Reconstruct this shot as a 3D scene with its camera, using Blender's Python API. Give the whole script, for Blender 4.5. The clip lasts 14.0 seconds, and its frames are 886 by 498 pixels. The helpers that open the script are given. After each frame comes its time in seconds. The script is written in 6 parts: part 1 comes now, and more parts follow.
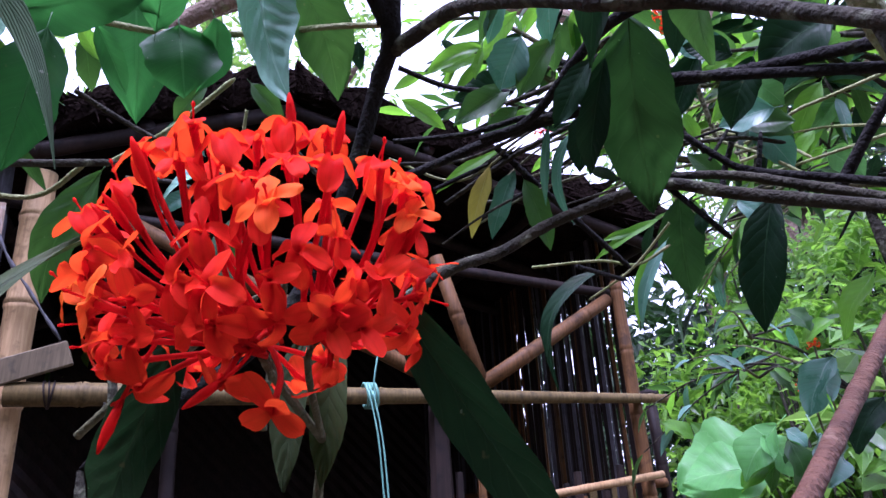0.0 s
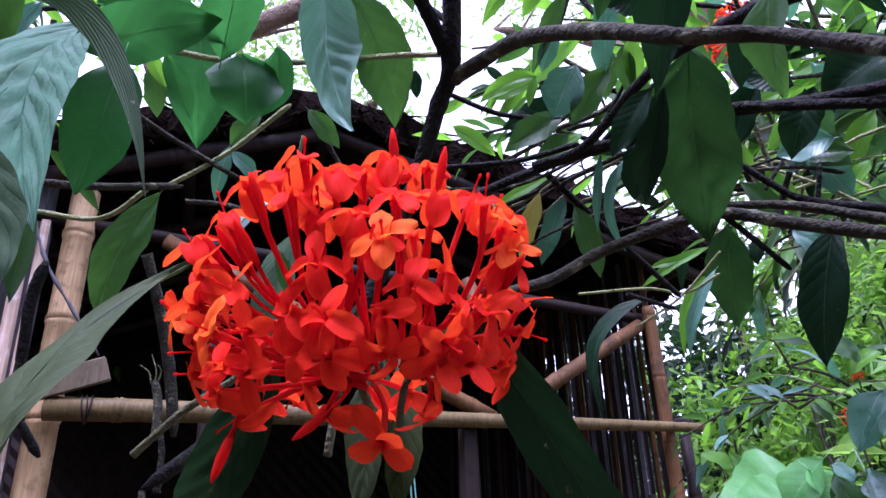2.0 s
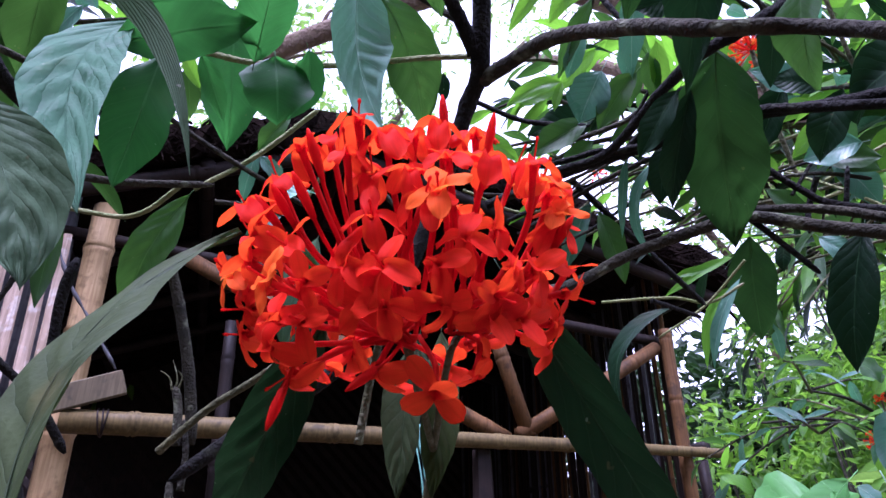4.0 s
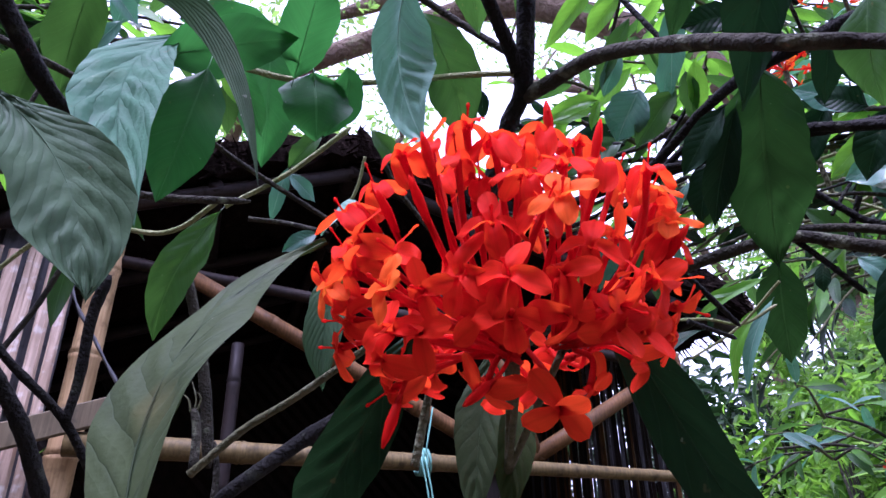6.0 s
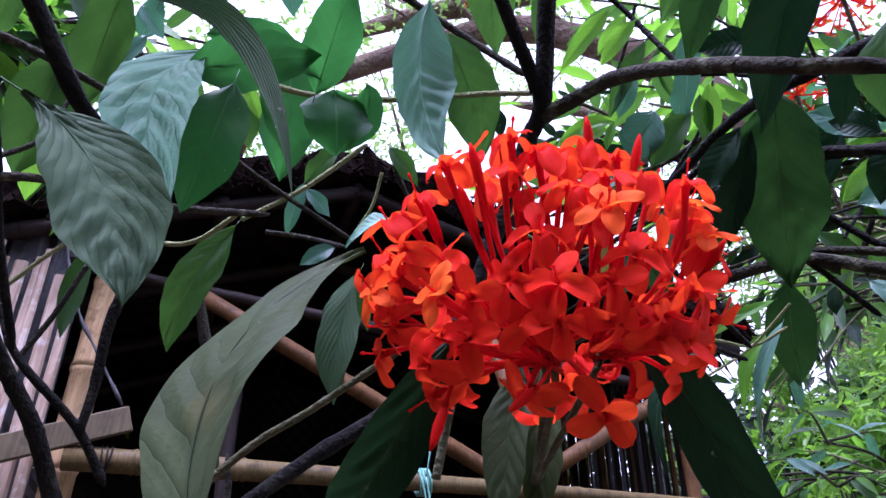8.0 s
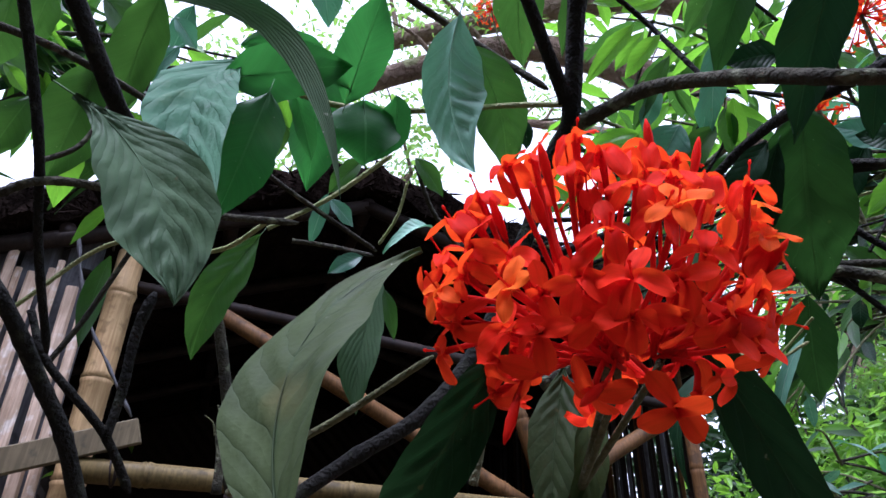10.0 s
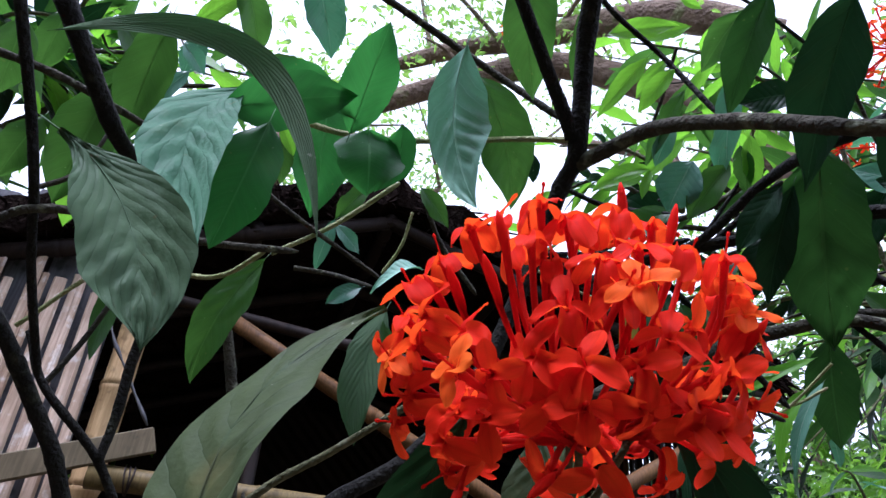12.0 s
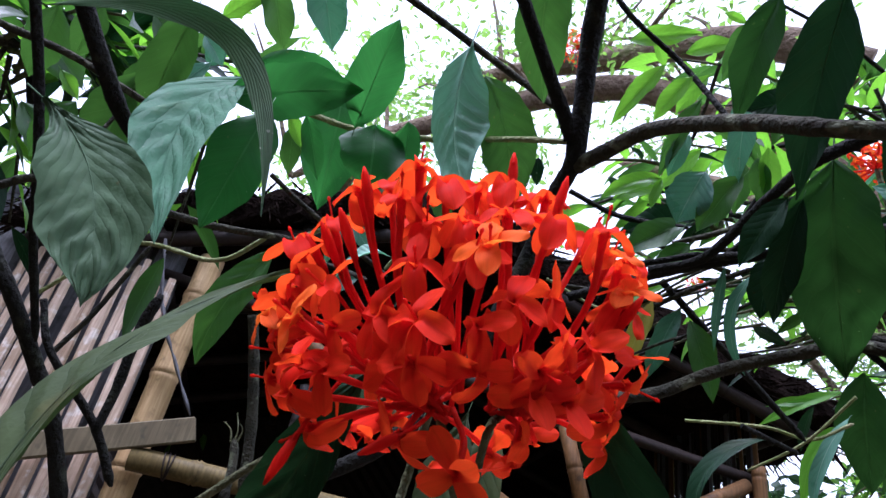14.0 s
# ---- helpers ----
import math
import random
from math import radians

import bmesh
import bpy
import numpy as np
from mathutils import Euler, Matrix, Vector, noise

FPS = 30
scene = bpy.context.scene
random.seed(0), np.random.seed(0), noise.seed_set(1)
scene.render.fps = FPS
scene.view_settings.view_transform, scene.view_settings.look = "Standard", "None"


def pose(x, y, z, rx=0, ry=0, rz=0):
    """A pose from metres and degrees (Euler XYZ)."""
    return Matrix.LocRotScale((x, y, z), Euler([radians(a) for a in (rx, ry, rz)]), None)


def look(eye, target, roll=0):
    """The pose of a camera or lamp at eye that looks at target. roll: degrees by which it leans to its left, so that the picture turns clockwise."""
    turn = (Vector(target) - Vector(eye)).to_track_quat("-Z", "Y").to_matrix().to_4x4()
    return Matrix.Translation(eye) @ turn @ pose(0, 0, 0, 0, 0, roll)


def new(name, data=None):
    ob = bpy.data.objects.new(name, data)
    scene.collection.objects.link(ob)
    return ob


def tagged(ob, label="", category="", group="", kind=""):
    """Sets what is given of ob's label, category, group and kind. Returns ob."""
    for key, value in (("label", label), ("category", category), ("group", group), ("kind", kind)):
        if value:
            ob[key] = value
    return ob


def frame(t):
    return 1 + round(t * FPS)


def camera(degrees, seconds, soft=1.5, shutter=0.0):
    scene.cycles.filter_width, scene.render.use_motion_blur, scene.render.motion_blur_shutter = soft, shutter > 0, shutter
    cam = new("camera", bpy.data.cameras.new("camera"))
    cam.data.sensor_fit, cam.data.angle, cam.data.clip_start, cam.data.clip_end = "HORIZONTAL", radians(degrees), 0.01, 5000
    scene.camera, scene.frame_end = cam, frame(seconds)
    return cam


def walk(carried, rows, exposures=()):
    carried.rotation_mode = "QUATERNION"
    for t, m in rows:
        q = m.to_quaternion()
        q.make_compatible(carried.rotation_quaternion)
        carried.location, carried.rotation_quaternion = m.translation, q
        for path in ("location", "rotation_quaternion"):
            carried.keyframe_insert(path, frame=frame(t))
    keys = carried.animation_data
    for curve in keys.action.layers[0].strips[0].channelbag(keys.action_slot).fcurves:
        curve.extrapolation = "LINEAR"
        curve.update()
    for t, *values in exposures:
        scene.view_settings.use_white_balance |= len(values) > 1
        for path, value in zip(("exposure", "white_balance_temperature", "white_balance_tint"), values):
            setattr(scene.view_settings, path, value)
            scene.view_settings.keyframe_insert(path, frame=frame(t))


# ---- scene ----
cam = camera(68.03, 14.0)
PATH = [
    (0, (0.2075, 0.1627, 1.3476), (-0.064, 2.000, 2.091), -3.14),
    (0.5, (0.2005, 0.1625, 1.3499), (-0.087, 1.989, 2.112), -2.76),
    (1, (0.1956, 0.1597, 1.3526), (-0.114, 1.976, 2.132), -2.62),
    (1.5, (0.1912, 0.1592, 1.3545), (-0.138, 1.967, 2.144), -1.59),
    (2, (0.1869, 0.1558, 1.3513), (-0.152, 1.955, 2.156), -1.43),
    (4.5, (0.1664, 0.1592, 1.3327), (-0.203, 1.910, 2.226), -0.19),
    (5, (0.1553, 0.1590, 1.3357), (-0.202, 1.904, 2.246), -0.39),
    (5.5, (0.1499, 0.1576, 1.3345), (-0.208, 1.898, 2.252), -0.15),
    (6, (0.1432, 0.1606, 1.3337), (-0.210, 1.891, 2.272), -0.21),
    (6.5, (0.1393, 0.1630, 1.3335), (-0.212, 1.884, 2.290), 0.29),
    (7, (0.1361, 0.1618, 1.3304), (-0.211, 1.874, 2.304), 0.88),
    (7.5, (0.1353, 0.1607, 1.3305), (-0.218, 1.867, 2.312), 0.66),
    (8, (0.1317, 0.1562, 1.3289), (-0.216, 1.858, 2.321), 0.78),
    (10.5, (0.1135, 0.1534, 1.3224), (-0.251, 1.816, 2.372), 2.02),
    (11, (0.1178, 0.1553, 1.3295), (-0.262, 1.807, 2.392), 2.86),
    (11.5, (0.1251, 0.1560, 1.3353), (-0.274, 1.802, 2.399), 3.69),
    (12, (0.1332, 0.1575, 1.3410), (-0.301, 1.792, 2.408), 4.87),
    (12.5, (0.1474, 0.1624, 1.3430), (-0.332, 1.781, 2.416), 6.74),
    (13, (0.1623, 0.1682, 1.3425), (-0.370, 1.765, 2.423), 8.92),
    (13.5, (0.1732, 0.1763, 1.3388), (-0.413, 1.751, 2.424), 11.01),
    (14, (0.1815, 0.1789, 1.3352), (-0.441, 1.737, 2.424), 12.09),
]
EXPOSURES = [
    (0.0, 1.28, 5000, 48), (8.2, 1.1, 5000, 48), (10.3, 0.93, 5200, 27), (14.0, 0.98, 5150, 27),
]
walk(cam, [(t, look(eye, target, roll)) for t, eye, target, roll in PATH], EXPOSURES)

# ---- world and light ----
world = bpy.data.worlds.new("world")
scene.world = world
world.use_nodes = True
_n = world.node_tree.nodes
_bg = _n["Background"]
_sky = _n.new("ShaderNodeTexSky")
_sky.sky_type = "NISHITA"
_sky.sun_disc = False
_sky.sun_elevation, _sky.sun_rotation = radians(67), radians(195)
_sky.air_density, _sky.dust_density, _sky.ozone_density = 1.0, 6.0, 0.6
_mix = _n.new("ShaderNodeMix")
_mix.data_type = "RGBA"
_mix.inputs[0].default_value = 0.55
_mix.inputs[7].default_value = (14.0, 14.0, 13.2, 1)
world.node_tree.links.new(_sky.outputs[0], _mix.inputs[6])
world.node_tree.links.new(_mix.outputs[2], _bg.inputs[0])
_bg.inputs[1].default_value = 0.12
_sd = bpy.data.lights.new("sun", "SUN")
_sd.energy, _sd.angle, _sd.color = 2.8, radians(25), (1.0, 0.96, 0.9)
_sun = new("sun", _sd)
_sun.matrix_world = look((0, 0, 0), (0.1, 0.38, -0.92))


# ---- materials ----
def mat_base(name):
    m = bpy.data.materials.new(name)
    m.use_nodes = True
    nt = m.node_tree
    return m, nt, nt.nodes["Principled BSDF"], nt.nodes["Material Output"]


def node(nt, kind, **values):
    n = nt.nodes.new(kind)
    for k, v in values.items():
        n.inputs[k.replace("_", " ")].default_value = v
    return n


def math_node(nt, op, a, b=None):
    n = nt.nodes.new("ShaderNodeMath")
    n.operation = op
    for i, v in enumerate((a, b)):
        if v is None:
            continue
        if isinstance(v, (int, float)):
            n.inputs[i].default_value = v
        else:
            nt.links.new(v, n.inputs[i])
    return n.outputs[0]


def mix_col(nt, fac, a, b):
    n = nt.nodes.new("ShaderNodeMix")
    n.data_type = "RGBA"
    for i, v in ((0, fac), (6, a), (7, b)):
        if isinstance(v, (int, float)):
            n.inputs[i].default_value = v
        elif isinstance(v, tuple):
            n.inputs[i].default_value = (*v, 1)
        else:
            nt.links.new(v, n.inputs[i])
    return n.outputs[2]


def noise_fac(nt, scale, detail=4.0, coords="Object", lo=0.35, hi=0.65):
    tc = nt.nodes.new("ShaderNodeTexCoord")
    nz = node(nt, "ShaderNodeTexNoise", Scale=scale, Detail=detail)
    nt.links.new(tc.outputs[coords], nz.inputs["Vector"])
    mr = node(nt, "ShaderNodeMapRange", From_Min=lo, From_Max=hi)
    nt.links.new(nz.outputs["Fac"], mr.inputs["Value"])
    return mr.outputs[0]


def leaf_material(name, dark, light, vein, rough=0.4, clear=0.35, glow=None, veins=8.5, relief=0.2, random_by="RandomObject", spec=0.4, slant=0.42):
    """A leaf: mottled blade, paler midrib and side veins in the blade's own coordinates, light shining through."""
    m, nt, bsdf, out = mat_base(name)
    tc = nt.nodes.new("ShaderNodeTexCoord")
    sep = nt.nodes.new("ShaderNodeSeparateXYZ")
    nt.links.new(tc.outputs["UV"], sep.inputs[0])
    along, across = sep.outputs[0], sep.outputs[1]
    side = math_node(nt, "ABSOLUTE", math_node(nt, "SUBTRACT", across, 0.5))
    mid = math_node(nt, "LESS_THAN", side, 0.018)
    wob = noise_fac(nt, 60.0, 2.0, lo=0.0, hi=1.0)
    ph = math_node(nt, "SUBTRACT", math_node(nt, "MULTIPLY", along, veins), math_node(nt, "MULTIPLY", side, veins * slant))
    ph = math_node(nt, "ADD", ph, math_node(nt, "MULTIPLY", wob, 0.7))
    saw = math_node(nt, "PINGPONG", ph, 0.5)
    line = math_node(nt, "LESS_THAN", saw, 0.045)
    soft = node(nt, "ShaderNodeMapRange", From_Min=0.0, From_Max=0.5, To_Min=1.0, To_Max=0.0)
    nt.links.new(saw, soft.inputs["Value"])
    allv = math_node(nt, "MAXIMUM", mid, math_node(nt, "MULTIPLY", line, 0.3))
    blot = noise_fac(nt, 38.0, 5.0)
    fine = noise_fac(nt, 420.0, 3.0)
    cloud = noise_fac(nt, 16.0, 3.0, lo=0.3, hi=0.7)
    info = nt.nodes.new("ShaderNodeObjectInfo" if random_by == "RandomObject" else "ShaderNodeNewGeometry")
    rnd = info.outputs["Random" if random_by == "RandomObject" else "Random Per Island"]
    if random_by == "Island":
        rnd = math_node(nt, "POWER", rnd, 2.2)
    f = math_node(nt, "ADD", math_node(nt, "MULTIPLY", blot, 0.5 if random_by == "RandomObject" else 0.25), math_node(nt, "MULTIPLY", rnd, 0.5))
    col = mix_col(nt, f, dark, light)
    col = mix_col(nt, math_node(nt, "MULTIPLY", fine, 0.25), col, tuple(c * 0.7 for c in light))
    col = mix_col(nt, math_node(nt, "MULTIPLY", cloud, 0.4), col, tuple(c * 0.6 for c in dark))
    col = mix_col(nt, math_node(nt, "MULTIPLY", soft.outputs[0], 0.22), col, tuple(c * 0.55 for c in dark))
    col = mix_col(nt, allv, col, vein)
    spot = noise_fac(nt, 150.0, 2.0, lo=0.74, hi=0.78)
    col = mix_col(nt, math_node(nt, "MULTIPLY", spot, 0.6), col, (0.16, 0.12, 0.05))
    speck = noise_fac(nt, 330.0, 1.0, lo=0.79, hi=0.82)
    col = mix_col(nt, math_node(nt, "MULTIPLY", speck, 0.55), col, (0.42, 0.46, 0.36))
    scorch = noise_fac(nt, 22.0, 6.0, lo=0.63, hi=0.72)
    col = mix_col(nt, math_node(nt, "MULTIPLY", scorch, 0.3), col, (light[0] * 1.5 + 0.01, light[1] * 0.85, light[2] * 0.6))
    age = node(nt, "ShaderNodeMapRange", From_Min=0.0, From_Max=0.55, To_Min=0.5, To_Max=0.0)
    nt.links.new(rnd, age.inputs["Value"])
    col = mix_col(nt, age.outputs[0], col, tuple(c * 0.4 for c in dark))
    nt.links.new(col, bsdf.inputs["Base Color"])
    rr = node(nt, "ShaderNodeMapRange", To_Min=rough - 0.06, To_Max=rough + 0.16)
    nt.links.new(blot, rr.inputs["Value"])
    nt.links.new(rr.outputs[0], bsdf.inputs["Roughness"])
    bsdf.inputs["Specular IOR Level"].default_value = spec
    bump = node(nt, "ShaderNodeBump", Strength=relief, Distance=0.0011)
    wave = math_node(nt, "POWER", math_node(nt, "MULTIPLY", saw, 2.0), 0.45)
    wave = math_node(nt, "MULTIPLY", wave, math_node(nt, "ADD", math_node(nt, "MULTIPLY", cloud, 0.7), 0.3))
    mott = noise_fac(nt, 130.0, 3.0, lo=0.3, hi=0.7)
    h = math_node(nt, "ADD", math_node(nt, "MULTIPLY", fine, 0.1), math_node(nt, "ADD", wave, math_node(nt, "MULTIPLY", mott, 0.35)))
    nt.links.new(h, bump.inputs["Height"])
    nt.links.new(bump.outputs[0], bsdf.inputs["Normal"])
    tr = nt.nodes.new("ShaderNodeBsdfTranslucent")
    g = glow or tuple(min(1.0, c * 2.0) for c in light)
    tcol = mix_col(nt, f, tuple(c * 0.75 for c in g), g)
    tcol = mix_col(nt, math_node(nt, "MULTIPLY", cloud, 0.5), tcol, tuple(c * 0.55 for c in g))
    tcol = mix_col(nt, math_node(nt, "MULTIPLY", soft.outputs[0], 0.3), tcol, tuple(c * 0.5 for c in g))
    tcol = mix_col(nt, math_node(nt, "MULTIPLY", allv, 0.25), tcol, tuple(c * 0.5 for c in g))
    nt.links.new(tcol, tr.inputs["Color"])
    mx = nt.nodes.new("ShaderNodeMixShader")
    mx.inputs[0].default_value = clear
    nt.links.new(bsdf.outputs[0], mx.inputs[1])
    nt.links.new(tr.outputs[0], mx.inputs[2])
    nt.links.new(mx.outputs[0], out.inputs[0])
    return m


LEAF = {
    # dark and deep: the shrub's leaf with shade put into its colour.
    "dark": leaf_material("leaf_shaded_dark", (0.005, 0.018, 0.008), (0.014, 0.042, 0.018), (0.028, 0.065, 0.03), 0.38, 0.1, (0.03, 0.12, 0.03), relief=0.4, spec=0.12),
    "deep": leaf_material("leaf_shaded_green", (0.006, 0.023, 0.008), (0.024, 0.066, 0.017), (0.036, 0.085, 0.026), 0.4, 0.2, (0.06, 0.2, 0.03), relief=0.4, spec=0.14),
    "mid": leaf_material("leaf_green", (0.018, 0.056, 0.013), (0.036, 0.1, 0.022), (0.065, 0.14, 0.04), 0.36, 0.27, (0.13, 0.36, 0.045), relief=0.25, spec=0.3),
    # back and lit: backlight put into a brighter leaf colour, besides the translucency.
    "back": leaf_material("leaf_backlit_green", (0.016, 0.075, 0.02), (0.034, 0.125, 0.034), (0.065, 0.17, 0.06), 0.36, 0.34, (0.085, 0.42, 0.07), relief=0.06, spec=0.22),
    "lit": leaf_material("leaf_lit_green", (0.06, 0.2, 0.014), (0.115, 0.32, 0.025), (0.17, 0.38, 0.06), 0.4, 0.45, (0.3, 0.75, 0.04), spec=0.35),
    # pale: sky sheen put into the leaf colour as a bluish paleness.
    "pale": leaf_material("leaf_sheen_green", (0.08, 0.2, 0.14), (0.14, 0.3, 0.22), (0.26, 0.4, 0.32), 0.3, 0.22, (0.15, 0.5, 0.22), relief=0.3, spec=0.4),
    "grey": leaf_material("leaf_underside", (0.08, 0.145, 0.072), (0.125, 0.2, 0.1), (0.085, 0.145, 0.076), 0.66, 0.14, (0.09, 0.26, 0.08), relief=0.65, spec=0.12, veins=10.5, slant=0.85),
    "olive": leaf_material("leaf_worn", (0.028, 0.044, 0.014), (0.056, 0.08, 0.026), (0.03, 0.05, 0.018), 0.6, 0.12, (0.07, 0.15, 0.03), relief=0.5, spec=0.14),
    # silver and bright: skylight and sheen put into still paler colours.
    "silver": leaf_material("leaf_pale_skylit", (0.07, 0.19, 0.105), (0.115, 0.265, 0.155), (0.06, 0.16, 0.09), 0.62, 0.16, (0.13, 0.42, 0.16), relief=0.9, spec=0.12, veins=10.0, slant=0.7),
    "bright": leaf_material("leaf_pale_sheen", (0.2, 0.4, 0.29), (0.31, 0.54, 0.41), (0.36, 0.58, 0.46), 0.4, 0.2, (0.2, 0.6, 0.3), relief=0.4, spec=0.3),
    "fresh": leaf_material("leaf_fresh", (0.12, 0.4, 0.09), (0.2, 0.56, 0.15), (0.3, 0.64, 0.24), 0.38, 0.35, (0.35, 0.88, 0.22), relief=0.5, spec=0.4),
    "yellow": leaf_material("leaf_yellowed", (0.4, 0.34, 0.03), (0.5, 0.45, 0.05), (0.5, 0.5, 0.15), 0.5, 0.35, (0.8, 0.75, 0.08)),
}


def bark_material(name, a, b, c, scale=90.0, rough=0.85, spec=0.2):
    m, nt, bsdf, out = mat_base(name)
    big, fine, lich = noise_fac(nt, scale * 0.35, 4.0), noise_fac(nt, scale * 3, 6.0), noise_fac(nt, scale * 0.8, 3.0, lo=0.58, hi=0.68)
    col = mix_col(nt, big, a, b)
    col = mix_col(nt, math_node(nt, "MULTIPLY", lich, 0.7), col, c)
    col = mix_col(nt, math_node(nt, "MULTIPLY", fine, 0.35), col, tuple(v * 0.45 for v in a))
    nt.links.new(col, bsdf.inputs["Base Color"])
    bsdf.inputs["Roughness"].default_value = rough
    bsdf.inputs["Specular IOR Level"].default_value = spec
    bump = node(nt, "ShaderNodeBump", Strength=0.6, Distance=0.3 / scale)
    nt.links.new(fine, bump.inputs["Height"])
    nt.links.new(bump.outputs[0], bsdf.inputs["Normal"])
    return m


BARK = {
    # dark: bark coloured near black to hold the backlit branches' shade.
    "dark": bark_material("bark_silhouette_dark", (0.006, 0.006, 0.0045), (0.015, 0.0145, 0.011), (0.04, 0.046, 0.028)),
    "bark": bark_material("bark_brown", (0.023, 0.022, 0.014), (0.056, 0.053, 0.033), (0.19, 0.21, 0.13)),
    "brown": bark_material("bark_reddish", (0.07, 0.032, 0.018), (0.12, 0.058, 0.032), (0.17, 0.11, 0.07), 140.0, 0.7),
    "twig": bark_material("bark_green_twig", (0.2, 0.25, 0.08), (0.32, 0.34, 0.15), (0.36, 0.33, 0.2), 140.0, 0.6),
    "stem": bark_material("bark_mossy_stem", (0.08, 0.085, 0.04), (0.14, 0.14, 0.07), (0.2, 0.21, 0.13)),
    "tree": bark_material("bark_tree", (0.14, 0.1, 0.075), (0.24, 0.18, 0.13), (0.2, 0.24, 0.1), 6.0, 0.9),
}


def bamboo_material(name, a, b, c):
    """Weathered cane: long streaks along the piece, grey bloom and dark stains."""
    m, nt, bsdf, out = mat_base(name)
    tc = nt.nodes.new("ShaderNodeTexCoord")
    mp = nt.nodes.new("ShaderNodeMapping")
    mp.inputs["Scale"].default_value = (1, 1, 0.06)
    nt.links.new(tc.outputs["Object"], mp.inputs[0])
    st = node(nt, "ShaderNodeTexNoise", Scale=160.0, Detail=5.0)
    nt.links.new(mp.outputs[0], st.inputs["Vector"])
    blot = noise_fac(nt, 14.0, 5.0)
    stain = noise_fac(nt, 30.0, 4.0, lo=0.55, hi=0.68)
    info = nt.nodes.new("ShaderNodeObjectInfo")
    col = mix_col(nt, math_node(nt, "ADD", math_node(nt, "MULTIPLY", blot, 0.5), math_node(nt, "MULTIPLY", info.outputs["Random"], 0.5)), a, b)
    col = mix_col(nt, math_node(nt, "MULTIPLY", stain, 0.7), col, c)
    mr = node(nt, "ShaderNodeMapRange", From_Min=0.4, From_Max=0.6)
    nt.links.new(st.outputs[0], mr.inputs["Value"])
    col = mix_col(nt, math_node(nt, "MULTIPLY", mr.outputs[0], 0.4), col, tuple(v * 0.5 for v in a))
    nt.links.new(col, bsdf.inputs["Base Color"])
    bsdf.inputs["Roughness"].default_value = 0.6
    bsdf.inputs["Specular IOR Level"].default_value = 0.2
    bump = node(nt, "ShaderNodeBump", Strength=0.4, Distance=0.002)
    nt.links.new(st.outputs[0], bump.inputs["Height"])
    nt.links.new(bump.outputs[0], bsdf.inputs["Normal"])
    return m


CANE = bamboo_material("bamboo_brown", (0.07, 0.035, 0.011), (0.18, 0.09, 0.03), (0.03, 0.018, 0.01))
CANE_PALE = bamboo_material("bamboo_weathered", (0.32, 0.22, 0.14), (0.64, 0.5, 0.38), (0.8, 0.76, 0.7))
CANE_TAN = bamboo_material("bamboo_tan", (0.28, 0.17, 0.07), (0.5, 0.35, 0.17), (0.16, 0.11, 0.05))
BOARD = bamboo_material("board_weathered", (0.085, 0.068, 0.036), (0.16, 0.13, 0.075), (0.05, 0.045, 0.03))
CANE_YELLOW = bamboo_material("bamboo_old_yellow", (0.07, 0.05, 0.016), (0.155, 0.115, 0.042), (0.03, 0.023, 0.011))
CANE_GREY = bamboo_material("board_grey", (0.07, 0.07, 0.075), (0.15, 0.15, 0.16), (0.03, 0.03, 0.03))
# Near-black cane and thatch: the hut's inner shade is put into the colour.
CANE_DARK = bamboo_material("bamboo_shade_dark", (0.012, 0.009, 0.008), (0.03, 0.019, 0.014), (0.008, 0.006, 0.006))
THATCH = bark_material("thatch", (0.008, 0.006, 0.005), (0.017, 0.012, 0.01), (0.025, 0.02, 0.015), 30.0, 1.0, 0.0)


